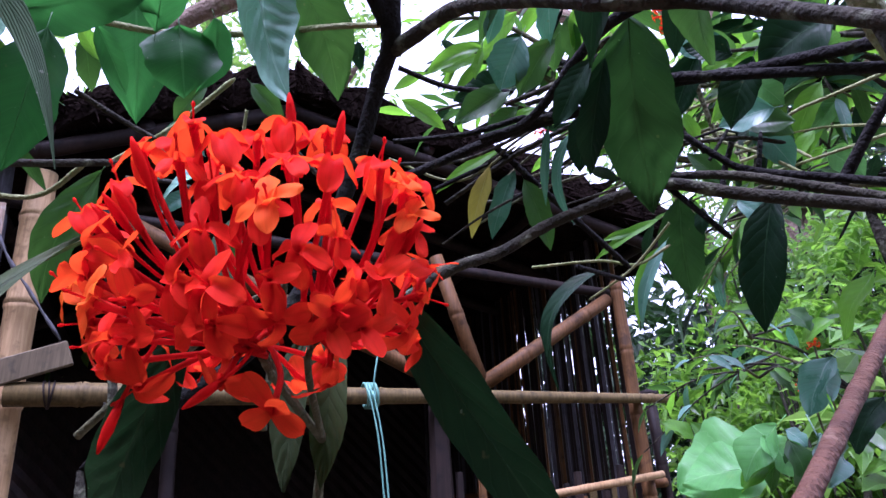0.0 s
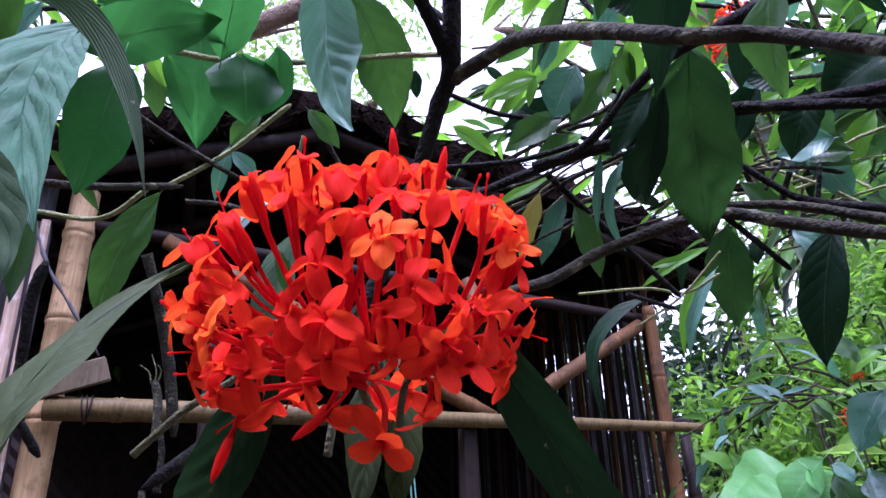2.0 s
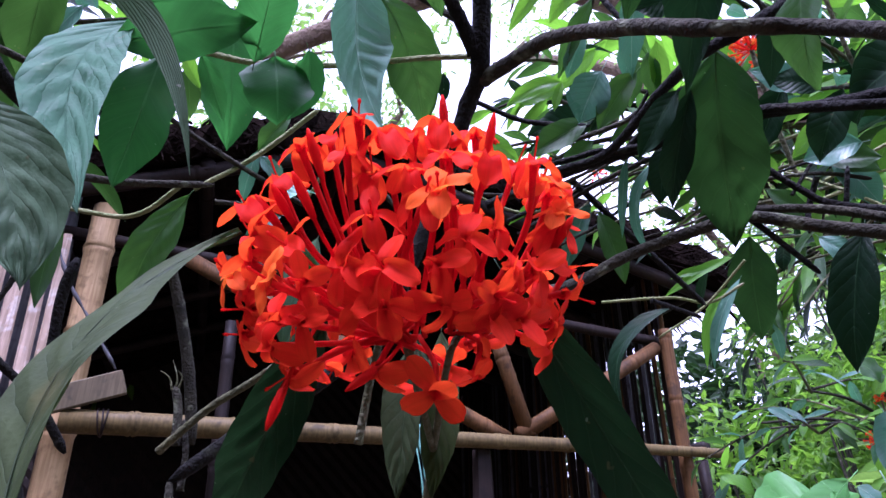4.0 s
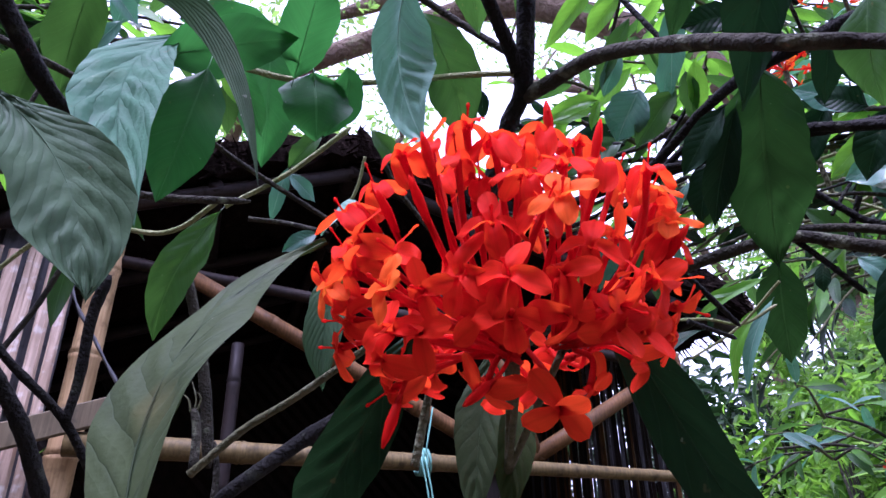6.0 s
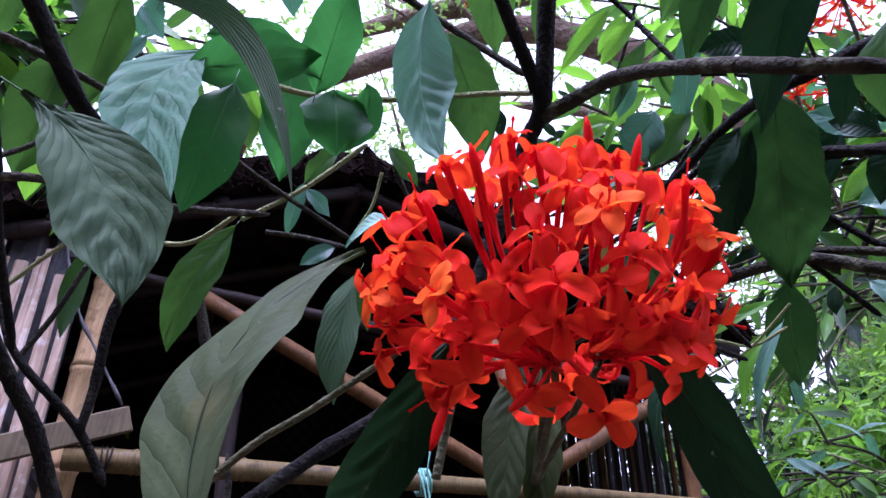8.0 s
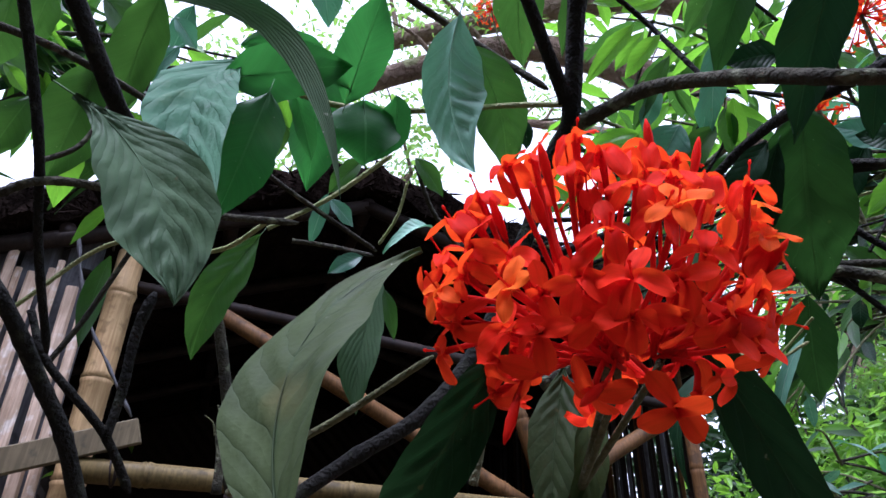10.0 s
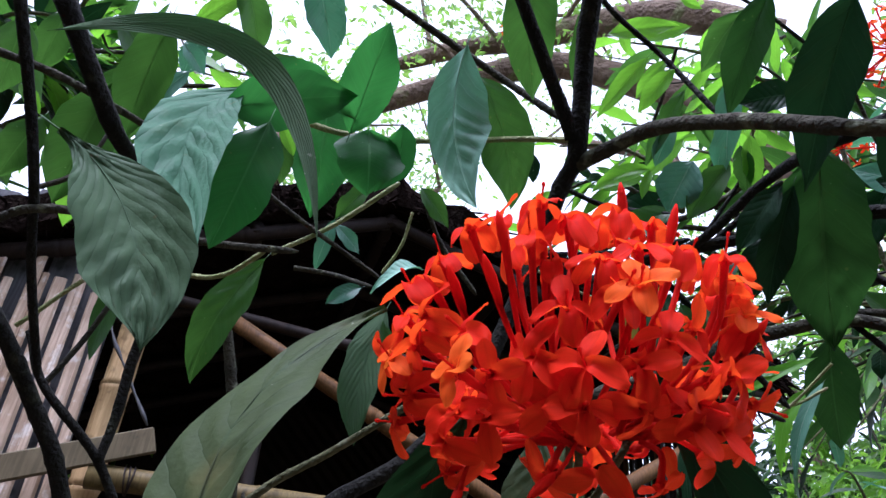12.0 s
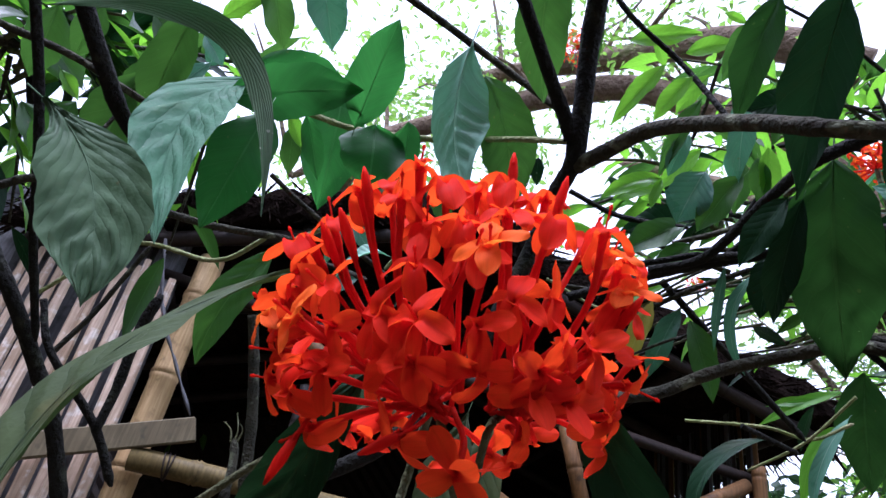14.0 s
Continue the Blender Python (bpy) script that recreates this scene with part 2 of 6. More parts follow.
def petal_material(name, a, b, glow, tipcol):
    m, nt, bsdf, out = mat_base(name)
    tc = nt.nodes.new("ShaderNodeTexCoord")
    sep = nt.nodes.new("ShaderNodeSeparateXYZ")
    nt.links.new(tc.outputs["UV"], sep.inputs[0])
    info = nt.nodes.new("ShaderNodeObjectInfo")
    blot = noise_fac(nt, 160.0, 3.0)
    col = mix_col(nt, math_node(nt, "ADD", math_node(nt, "MULTIPLY", blot, 0.4), math_node(nt, "MULTIPLY", info.outputs["Random"], 0.6)), a, b)
    rays = node(nt, "ShaderNodeTexNoise", Scale=9.0, Detail=2.0)
    mp = nt.nodes.new("ShaderNodeMapping")
    mp.inputs["Scale"].default_value = (0.25, 3.0, 1.0)
    nt.links.new(tc.outputs["UV"], mp.inputs[0])
    nt.links.new(mp.outputs[0], rays.inputs["Vector"])
    edge = node(nt, "ShaderNodeMapRange", From_Min=0.55, From_Max=1.0)
    nt.links.new(sep.outputs[0], edge.inputs["Value"])
    col = mix_col(nt, math_node(nt, "MULTIPLY", edge.outputs[0], 0.35), col, tipcol)
    rib = node(nt, "ShaderNodeMapRange", From_Min=0.0, From_Max=0.1, To_Min=0.35, To_Max=0.0)
    nt.links.new(math_node(nt, "ABSOLUTE", math_node(nt, "SUBTRACT", sep.outputs[1], 0.5)), rib.inputs["Value"])
    col = mix_col(nt, rib.outputs[0], col, tuple(c * 0.55 for c in a))
    streak = node(nt, "ShaderNodeMapRange", From_Min=0.42, From_Max=0.7, To_Min=0.0, To_Max=0.4)
    nt.links.new(rays.outputs[0], streak.inputs["Value"])
    col = mix_col(nt, streak.outputs[0], col, tuple(c * 0.6 for c in a))
    nt.links.new(col, bsdf.inputs["Base Color"])
    bsdf.inputs["Roughness"].default_value = 0.55
    bsdf.inputs["Specular IOR Level"].default_value = 0.05
    bump = node(nt, "ShaderNodeBump", Strength=0.25, Distance=0.0006)
    nt.links.new(rays.outputs[0], bump.inputs["Height"])
    nt.links.new(bump.outputs[0], bsdf.inputs["Normal"])
    tr = nt.nodes.new("ShaderNodeBsdfTranslucent")
    tr.inputs["Color"].default_value = (*glow, 1)
    mx = nt.nodes.new("ShaderNodeMixShader")
    mx.inputs[0].default_value = 0.46
    nt.links.new(bsdf.outputs[0], mx.inputs[1])
    nt.links.new(tr.outputs[0], mx.inputs[2])
    nt.links.new(mx.outputs[0], out.inputs[0])
    return m


RED = petal_material("petal_red", (0.58, 0.012, 0.004), (0.82, 0.034, 0.005), (1.0, 0.095, 0.007), (0.84, 0.058, 0.007))
ORANGE = petal_material("petal_orange", (0.82, 0.09, 0.008), (0.88, 0.17, 0.01), (1.0, 0.24, 0.015), (0.9, 0.22, 0.015))
TUBE = petal_material("petal_tube", (0.6, 0.025, 0.012), (0.76, 0.045, 0.014), (0.95, 0.08, 0.02), (0.75, 0.05, 0.014))

_m, _nt, _b, _o = mat_base("soil")
_nt.links.new(mix_col(_nt, noise_fac(_nt, 3.0, 8.0), (0.05, 0.035, 0.022), (0.12, 0.09, 0.05)), _b.inputs["Base Color"])
_b.inputs["Roughness"].default_value = 0.95
SOIL = _m
_m, _nt, _b, _o = mat_base("nylon_string")
_nt.links.new(mix_col(_nt, noise_fac(_nt, 300.0, 3.0), (0.08, 0.25, 0.19), (0.18, 0.4, 0.32)), _b.inputs["Base Color"])
_b.inputs["Roughness"].default_value = 0.5
STRING = _m


# ---- building helpers ----
def mesh_of(name, verts, faces, material, uvs=None, smooth=True):
    me = bpy.data.meshes.new(name)
    me.from_pydata([tuple(v) for v in verts], [], faces)
    if uvs is not None:
        lay = me.uv_layers.new(name="UVMap")
        idx = np.empty(len(me.loops), dtype=np.int32)
        me.loops.foreach_get("vertex_index", idx)
        lay.data.foreach_set("uv", np.asarray(uvs, dtype=np.float32)[idx].ravel())
    me.materials.append(material)
    if smooth:
        me.polygons.foreach_set("use_smooth", np.ones(len(me.polygons), dtype=bool))
    me.update()
    return me


def child(name, me, parent, label=""):
    ob = new(name, me)
    ob.parent = parent
    if parent.type == "EMPTY":
        ob.matrix_parent_inverse = Matrix.Translation(-parent.location)
    if label:
        ob["label"] = label
    return ob


def spline(points, n):
    """A smooth line of n places through a few places."""
    p = [Vector(q) for q in points]
    p = [2 * p[0] - p[1]] + p + [2 * p[-1] - p[-2]]
    segs = len(p) - 3
    out = []
    for i in range(n):
        s = i / (n - 1) * segs
        k = min(int(s), segs - 1)
        u = s - k
        a, b, c, d = p[k:k + 4]
        out.append(0.5 * (2 * b + (c - a) * u + (2 * a - 5 * b + 4 * c - d) * u * u + (3 * b - a - 3 * c + d) * u ** 3))
    return out


def tube_data(line, radii, sides=8, rough=0.0, seed=0):
    """Verts and faces of a closed, tapering tube along a line."""
    rnd = random.Random(seed)
    verts, faces = [], []
    ref = Vector((0, 0, 1)) if abs((line[-1] - line[0]).normalized().z) < 0.9 else Vector((1, 0, 0))
    for i, c in enumerate(line):
        t = (line[min(i + 1, len(line) - 1)] - line[max(i - 1, 0)]).normalized()
        x = t.cross(ref).normalized()
        y = t.cross(x)
        for k in range(sides):
            a = 2 * math.pi * k / sides
            r = radii[i] * (1 + rough * (rnd.random() - 0.5))
            verts.append(c + x * (r * math.cos(a)) + y * (r * math.sin(a)))
    for i in range(len(line) - 1):
        for k in range(sides):
            j = (k + 1) % sides
            faces.append((i * sides + k, i * sides + j, (i + 1) * sides + j, (i + 1) * sides + k))
    faces.append(tuple(range(sides))[::-1])
    faces.append(tuple((len(line) - 1) * sides + k for k in range(sides)))
    return verts, faces


COUNT = [0]


def blade(s):
    """Half-width of a leaf along its length: widest before the middle, drawn out to a point."""
    return min(1.0, 1.05 * max(0.0, math.sin(math.pi * min(1.0, 0.015 + 0.985 * s ** 0.9))) ** (0.58 + 0.42 * s * s + 0.5 * (1 - s) ** 5))



def branch(parent, kind, points, r0, r1, label="", name="branch"):
    """A tapering, slightly knobbly branch with swollen nodes."""
    COUNT[0] += 1
    rnd = random.Random(COUNT[0])
    total = sum((Vector(b) - Vector(a)).length for a, b in zip(points, points[1:]))
    n = max(8, min(60, int(total / max(r0, r1) / 1.2)))
    line = spline(points, n)
    step = rnd.randint(6, 9)
    radii = []
    for i in range(n):
        r = r0 + (r1 - r0) * i / (n - 1)
        r *= 1 + 0.05 * (rnd.random() - 0.5) + (0.1 if i % step == 0 else 0.0)
        radii.append(r)
    radii[-1] *= 0.35
    radii[-2] *= 0.8
    v, f = tube_data(line, radii, 10, 0.03, COUNT[0])
    return child(name, mesh_of(name, v, f, BARK[kind]), parent, label)


def leaf(parent, kind, base, mid, tip, width, normal, fold=0.2, ribs=0.0, curl=0.0, skew=1.0, label=""):
    """One leaf: a pointed blade on a bowed midrib, folded along it, with swollen ribs and a wavy edge, a raised midrib and a stalk."""
    COUNT[0] += 1
    rnd = random.Random(COUNT[0] * 7 + 1)
    base, mid, tip, nrm = Vector(base), Vector(mid), Vector(tip), Vector(normal)
    ctrl = 2 * mid - 0.5 * (base + tip)
    ns, nc = (54, 14) if ribs > 0.9 else (26, 10)
    sag = (tip - base).length * (0.05 + 0.05 * rnd.random())
    verts, uvs, faces, spine = [], [], [], []
    p1, p2, p3 = rnd.uniform(0, 6), rnd.uniform(0, 6), rnd.uniform(0, 6)
    for i in range(ns + 1):
        s = i / ns
        c = base * (1 - s) ** 2 + ctrl * (2 * s * (1 - s)) + tip * s * s
        t = ((ctrl - base) * (1 - s) + (tip - ctrl) * s).normalized()
        up = (nrm - t * nrm.dot(t)).normalized()
        sd = t.cross(up)
        c = c + up * (sag * 4 * s * (1 - s) - sag * 0.6)
        spine.append((c, up))
        w = width * 0.5 * blade(s ** skew)
        for k in range(nc + 1):
            v = 2 * k / nc - 1
            edge = 1 + 0.05 * math.sin(13 * s + p1 + 2 * v) * abs(v) + 0.02 * math.sin(41 * s + p2 * v)
            x = w * v * edge
            z = fold * abs(x) * 0.9
            z += width * 0.06 * math.sin(9 * s + p3 + (1.3 if v > 0 else 0.0)) * v * v
            z += ribs * width * 0.012 * math.cos(2 * math.pi * (8.5 * s - 1.8 * abs(v) + 0.35 * math.sin(5 * s + p2) * (1 if v > 0 else -1))) * min(1, abs(v) * 4) * (1 - abs(v) ** 3) * (0.6 + 0.4 * math.sin(7 * s + p1))
            z += width * 0.035 * noise.noise((c.x * 60 + 3 * v, c.y * 60, c.z * 60 + v * 2)) + width * 0.05 * noise.noise((p1 + 2.2 * s, p2 + 0.9 * v, p3))
            z -= curl * width * v * v
            verts.append(c + sd * x + up * z)
            uvs.append((s, k / nc))
    for i in range(ns):
        for k in range(nc):
            a = i * (nc + 1) + k
            faces.append((a, a + 1, a + nc + 2, a + nc + 1))
    ob = child("leaf", mesh_of("leaf", verts, faces, LEAF[kind], uvs), parent, label)
    rib = [c - u * (width * 0.004) for c, u in spine[:-2]]
    start = rib[0] - (rib[1] - rib[0]).normalized() * width * 0.25
    line = [start] + rib
    v, f = tube_data(line, [width * 0.009 * (1 - 0.8 * i / len(line)) for i in range(len(line))], 6)
    child("midrib", mesh_of("midrib", v, f, LEAF[kind], [(0.5, 0.5)] * len(v)), ob)
    return ob


def foliage(name, parent, places, size, material, seed, droop=0.3, narrow=0.4, label=""):
    """A crown of many single leaves: each a folded lozenge of six corners, at the places given."""
    r = np.random.RandomState(seed)
    n = len(places)
    d = r.normal(size=(n, 3))
    d[:, 2] = d[:, 2] * 0.6 - droop
    d /= np.linalg.norm(d, axis=1)[:, None]
    q = r.normal(size=(n, 3)) + np.array([0, -0.4, 0.9])
    s = np.cross(d, q)
    s /= np.linalg.norm(s, axis=1)[:, None]
    u = np.cross(s, d)
    ln = size * r.uniform(0.55, 1.25, n)[:, None]
    w = ln * narrow * 0.5 * r.uniform(0.7, 1.2, n)[:, None]
    b = np.asarray(places)
    v = np.stack([b, b + d * ln * 0.35 + s * w + u * w * 0.3, b + d * ln * 0.7 + s * w * 0.75 + u * w * 0.2 - np.array([0, 0, 1]) * ln * 0.05,
                  b + d * ln - np.array([0, 0, 1]) * ln * 0.14, b + d * ln * 0.7 - s * w * 0.75 + u * w * 0.2 - np.array([0, 0, 1]) * ln * 0.05,
                  b + d * ln * 0.35 - s * w + u * w * 0.3, b + d * ln * 0.5 - np.array([0, 0, 1]) * ln * 0.02], axis=1).reshape(-1, 3)
    f = []
    for i in range(n):
        k = 7 * i
        f += [(k, k + 1, k + 6), (k + 1, k + 2, k + 6), (k + 2, k + 3, k + 6), (k + 3, k + 4, k + 6), (k + 4, k + 5, k + 6), (k + 5, k, k + 6)]
    uv = np.tile(np.array([(0, .5), (.35, 1), (.7, .9), (1, .5), (.7, .1), (.35, 0), (.5, .5)]), (n, 1))
    me = mesh_of(name, v.tolist(), f, material, uv, smooth=False)
    return child(name, me, parent, label) if parent else new(name, me)


def empty(name, at, label, category, group="", kind=""):
    ob = new(name)
    ob.location = at
    ob.empty_display_size = 0.05
    scene.view_layers[0].update()
    return tagged(ob, label, category, group, kind)


# ---- ground ----
_v, _f = [], []
_N = 60
for _i in range(_N + 1):
    for _j in range(_N + 1):
        _x, _y = ((_i / _N * 2 - 1), (_j / _N * 2 - 1))
        _x, _y = math.copysign(abs(_x) ** 3, _x) * 400, math.copysign(abs(_y) ** 3, _y) * 400
        _v.append((_x, _y, 0.06 * noise.noise((_x * 0.7, _y * 0.7, 0)) - 0.02))
for _i in range(_N):
    for _j in range(_N):
        _a = _i * (_N + 1) + _j
        _f.append((_a, _a + _N + 1, _a + _N + 2, _a + 1))
tagged(new("ground", mesh_of("ground", _v, _f, SOIL)), "bare brown soil under the shrubs", "ground", kind="structure")

# ---- bamboo hut ----
HUT = Vector((0.535, 2.44, 0))
HU, HV = Vector((-0.857, -0.515, 0)), Vector((-0.515, 0.857, 0))


def hp(u, v, z):
    """A place in the hut: u along its open gable, v inwards, z up."""
    return HUT + HU * u + HV * v + Vector((0, 0, z))


hut = empty("bamboo_hut", HUT, "dark open bamboo hut with a thatched gable roof and slatted walls", "hut")


def cane(name, a, b, r, material, seed=0, label="", parent=None, open_end=False, taper=0.94):
    """A cane pole with swollen rings at its joints."""
    rnd = random.Random(seed)
    a, b = Vector(a), Vector(b)
    d = (b - a).length
    gap = rnd.uniform(0.22, 0.3)
    ts = [0.0]
    k = rnd.uniform(0.05, gap)
    marks = []
    while k < d - 0.02:
        marks += [(k - 0.014, 1.0), (k - 0.004, 1.1), (k, 0.96), (k + 0.004, 1.12), (k + 0.016, 1.0)]
        k += gap * rnd.uniform(0.9, 1.1)
    line, radii = [a], [r]
    side = (b - a).cross(Vector((0.3, 0.2, 1))).normalized()
    bow = rnd.uniform(-0.006, 0.006) * d
    for s, m in marks:
        line.append(a.lerp(b, s / d) + side * bow * math.sin(math.pi * s / d))
        radii.append(r * m * (1 + (taper - 1) * s / d))
    line.append(b)
    radii.append(r * taper)
    if open_end:
        line = [a + (b - a).normalized() * 0.05, a] + line
        radii = [r * 0.72, r * 0.78] + radii
        line[2] = a
    v, f = tube_data(line, radii, 12, 0.02, seed)
    return child(name, mesh_of(name, v, f, material), parent or hut, label)


def slat(a, b, w, material, face, seed, parent=None, name="slat"):
    """A split cane slat: a shallow trough with a thickness and a ragged end."""
    rnd = random.Random(seed)
    a, b, face = Vector(a), Vector(b), Vector(face)
    t = (b - a).normalized()
    sd = t.cross(face).normalized()
    n = t.cross(sd)
    verts, faces = [], []
    rows = 6
    for i in range(rows):
        c = a.lerp(b, i / (rows - 1)) + sd * rnd.uniform(-0.0015, 0.0015)
        ww = w * (0.5 if 0 < i < rows - 1 else rnd.uniform(0.38, 0.5))
        ring = [(-1, 0.0), (-0.6, 0.22), (0.6, 0.22), (1, 0.0), (0.5, -0.06), (-0.5, -0.06)]
        for x, z in ring:
            verts.append(c + sd * (x * ww) - n * (z * w))
    for i in range(rows - 1):
        for k in range(6):
            j = (k + 1) % 6
            faces.append((i * 6 + k, i * 6 + j, (i + 1) * 6 + j, (i + 1) * 6 + k))
    faces += [tuple(range(6))[::-1], tuple((rows - 1) * 6 + k for k in range(6))]
    return child(name, mesh_of(name, verts, faces, material, smooth=False), parent or hut)


# frame of the open gable
cane("post", hp(0.055, 0, 0), hp(0.07, 0.0, 2.06), 0.0225, CANE, 1)
cane("post", hp(-0.05, 0.03, 0), hp(-0.02, 0.03, 1.64), 0.02, CANE_DARK, 2)
cane("pole", hp(1.815, -0.03, 1.645), hp(-0.06, -0.03, 1.655), 0.029, CANE_YELLOW, 3, "brown bamboo cross pole with a sawn open end", open_end=True, taper=0.5)
cane("tie_beam", hp(0.02, 0.05, 2.03), hp(1.95, 0.05, 2.16), 0.018, CANE_DARK, 4)
cane("brace", hp(0.63, 0.01, 1.68), hp(0.1, 0.02, 2.0), 0.024, CANE, 5)
cane("brace", hp(0.6, 0.01, 1.68), hp(0.73, 0.02, 2.1), 0.023, CANE, 6)
cane("brace", hp(0.66, 0.03, 1.67), hp(1.62, 0.03, 2.12), 0.024, CANE, 7)
cane("post", hp(1.79, 0.04, 0), hp(1.84, 0.04, 2.24), 0.038, CANE_TAN, 8, "tan weathered bamboo corner post")
cane("post", hp(1.45, 0.03, 1.2), hp(1.47, 0.05, 1.95), 0.018, CANE_DARK, 9)
cane("rail", hp(-0.02, 0.0, 1.68), hp(0.02, 1.2, 1.66), 0.018, CANE_DARK, 10)
cane("rail", hp(0.0, 0.0, 1.4), hp(0.02, 2.0, 1.42), 0.016, CANE, 11)

cane("rail", hp(0.5, -0.035, 1.37), hp(0.03, -0.035, 1.422), 0.012, CANE_TAN, 12)
slat(hp(0.742, -0.005, 0.1), hp(0.756, -0.005, 1.63), 0.07, CANE_DARK, -HV, 13, name="stud")
_r = random.Random(21)
_u = 0.12
while _u < 0.7:
    _w = _r.uniform(0.018, 0.034)
    slat(hp(_u, 0.015, 0.2), hp(_u + _r.uniform(-0.01, 0.01), 0.015, _r.uniform(1.36, 1.46)), _w, _r.choice((CANE_DARK, CANE_DARK, CANE, CANE_YELLOW)), -HV, 500 + int(_u * 1000))
    _u += _w + _r.uniform(0.002, 0.012)
# slatted side wall, seen from within, and the back wall
_r = random.Random(5)
_k = 0.05
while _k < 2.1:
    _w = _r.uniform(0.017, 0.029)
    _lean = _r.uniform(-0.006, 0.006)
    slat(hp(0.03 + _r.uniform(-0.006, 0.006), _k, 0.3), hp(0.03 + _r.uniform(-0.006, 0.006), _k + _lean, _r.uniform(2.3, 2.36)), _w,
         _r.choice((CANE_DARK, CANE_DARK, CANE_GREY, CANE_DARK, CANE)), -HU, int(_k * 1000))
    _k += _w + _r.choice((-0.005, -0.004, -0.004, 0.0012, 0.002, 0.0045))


def mat_panel(name, a, b, z0, z1, seed):
    """A woven split-cane mat: two crossing sets of flat strips."""
    rnd = random.Random(seed)
    a, b = Vector(a), Vector(b)
    d, ln = (b - a).normalized(), (b - a).length
    nrm = d.cross(Vector((0, 0, 1)))
    vs, fs = [], []
    n, rows = int(ln / 0.04), int((z1 - z0) / 0.04)
    for i in range(n + 1):
        for j in range(rows + 1):
            off = 0.004 * (1 if (i + j) % 2 else -1) + rnd.uniform(-0.001, 0.001)
            vs.append(a + d * (ln * i / n) + nrm * off + Vector((0, 0, z0 + (z1 - z0) * j / rows)))
    for i in range(n):
        for j in range(rows):
            q = i * (rows + 1) + j
            fs.append((q, q + 1, q + rows + 2, q + rows + 1))
    return child(name, mesh_of(name, vs, fs, CANE_DARK, smooth=False), hut, "woven cane mat added to keep the hut dark")


# Added backing mats that stop daylight coming through the wall gaps.
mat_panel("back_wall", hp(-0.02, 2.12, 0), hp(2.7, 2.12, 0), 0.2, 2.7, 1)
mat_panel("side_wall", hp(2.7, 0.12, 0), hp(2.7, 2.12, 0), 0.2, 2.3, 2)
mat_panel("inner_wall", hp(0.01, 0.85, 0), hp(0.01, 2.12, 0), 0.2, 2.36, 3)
# pale split slats of the front, beside the corner post
_r = random.Random(12)
_u = 1.865
while _u < 2.26:
    _w = _r.uniform(0.018, 0.034)
    slat(hp(_u - 0.03 + _r.uniform(-0.008, 0.008), _r.uniform(-0.006, 0.006), 0.2), hp(_u + 0.05 + _r.uniform(-0.008, 0.008), _r.uniform(-0.006, 0.006), _r.uniform(2.08, 2.2)),
         _w, CANE_PALE, -HV, 40 + int(_u * 100))
    _u += _w + _r.uniform(0.003, 0.014)
# dark weathered boards that close the gap under the eave
for _i in range(9):
    slat(hp(1.9 + 0.1 * _i, 0.07, 0.4), hp(1.97 + 0.1 * _i, 0.07, 2.46 - 0.03 * _i), 0.105, CANE_GREY, -HV, 80 + _i, name="board")
# a sawn board nailed across them
_b = bmesh.new()
bmesh.ops.create_cube(_b, size=1.0)
bmesh.ops.scale(_b, verts=_b.verts, vec=(0.62, 0.018, 0.06))
bmesh.ops.bevel(_b, geom=_b.edges[:], offset=0.003, segments=1, affect="EDGES")
_dirx = (hp(2.27, -0.05, 1.55) - hp(1.695, -0.05, 1.765)).normalized()
_mid = hp(1.695, -0.05, 1.74) + _dirx * 0.31
_bz = _dirx.cross(HV).normalized()
_rot = Matrix((_dirx, HV, _bz)).transposed().to_4x4()
bmesh.ops.transform(_b, matrix=Matrix.Translation(_mid) @ _rot, verts=_b.verts)
_me = bpy.data.meshes.new("board")
_b.to_mesh(_me)
_b.free()
_me.materials.append(BOARD)
child("board", _me, hut, "grey sawn board nailed across the slats")


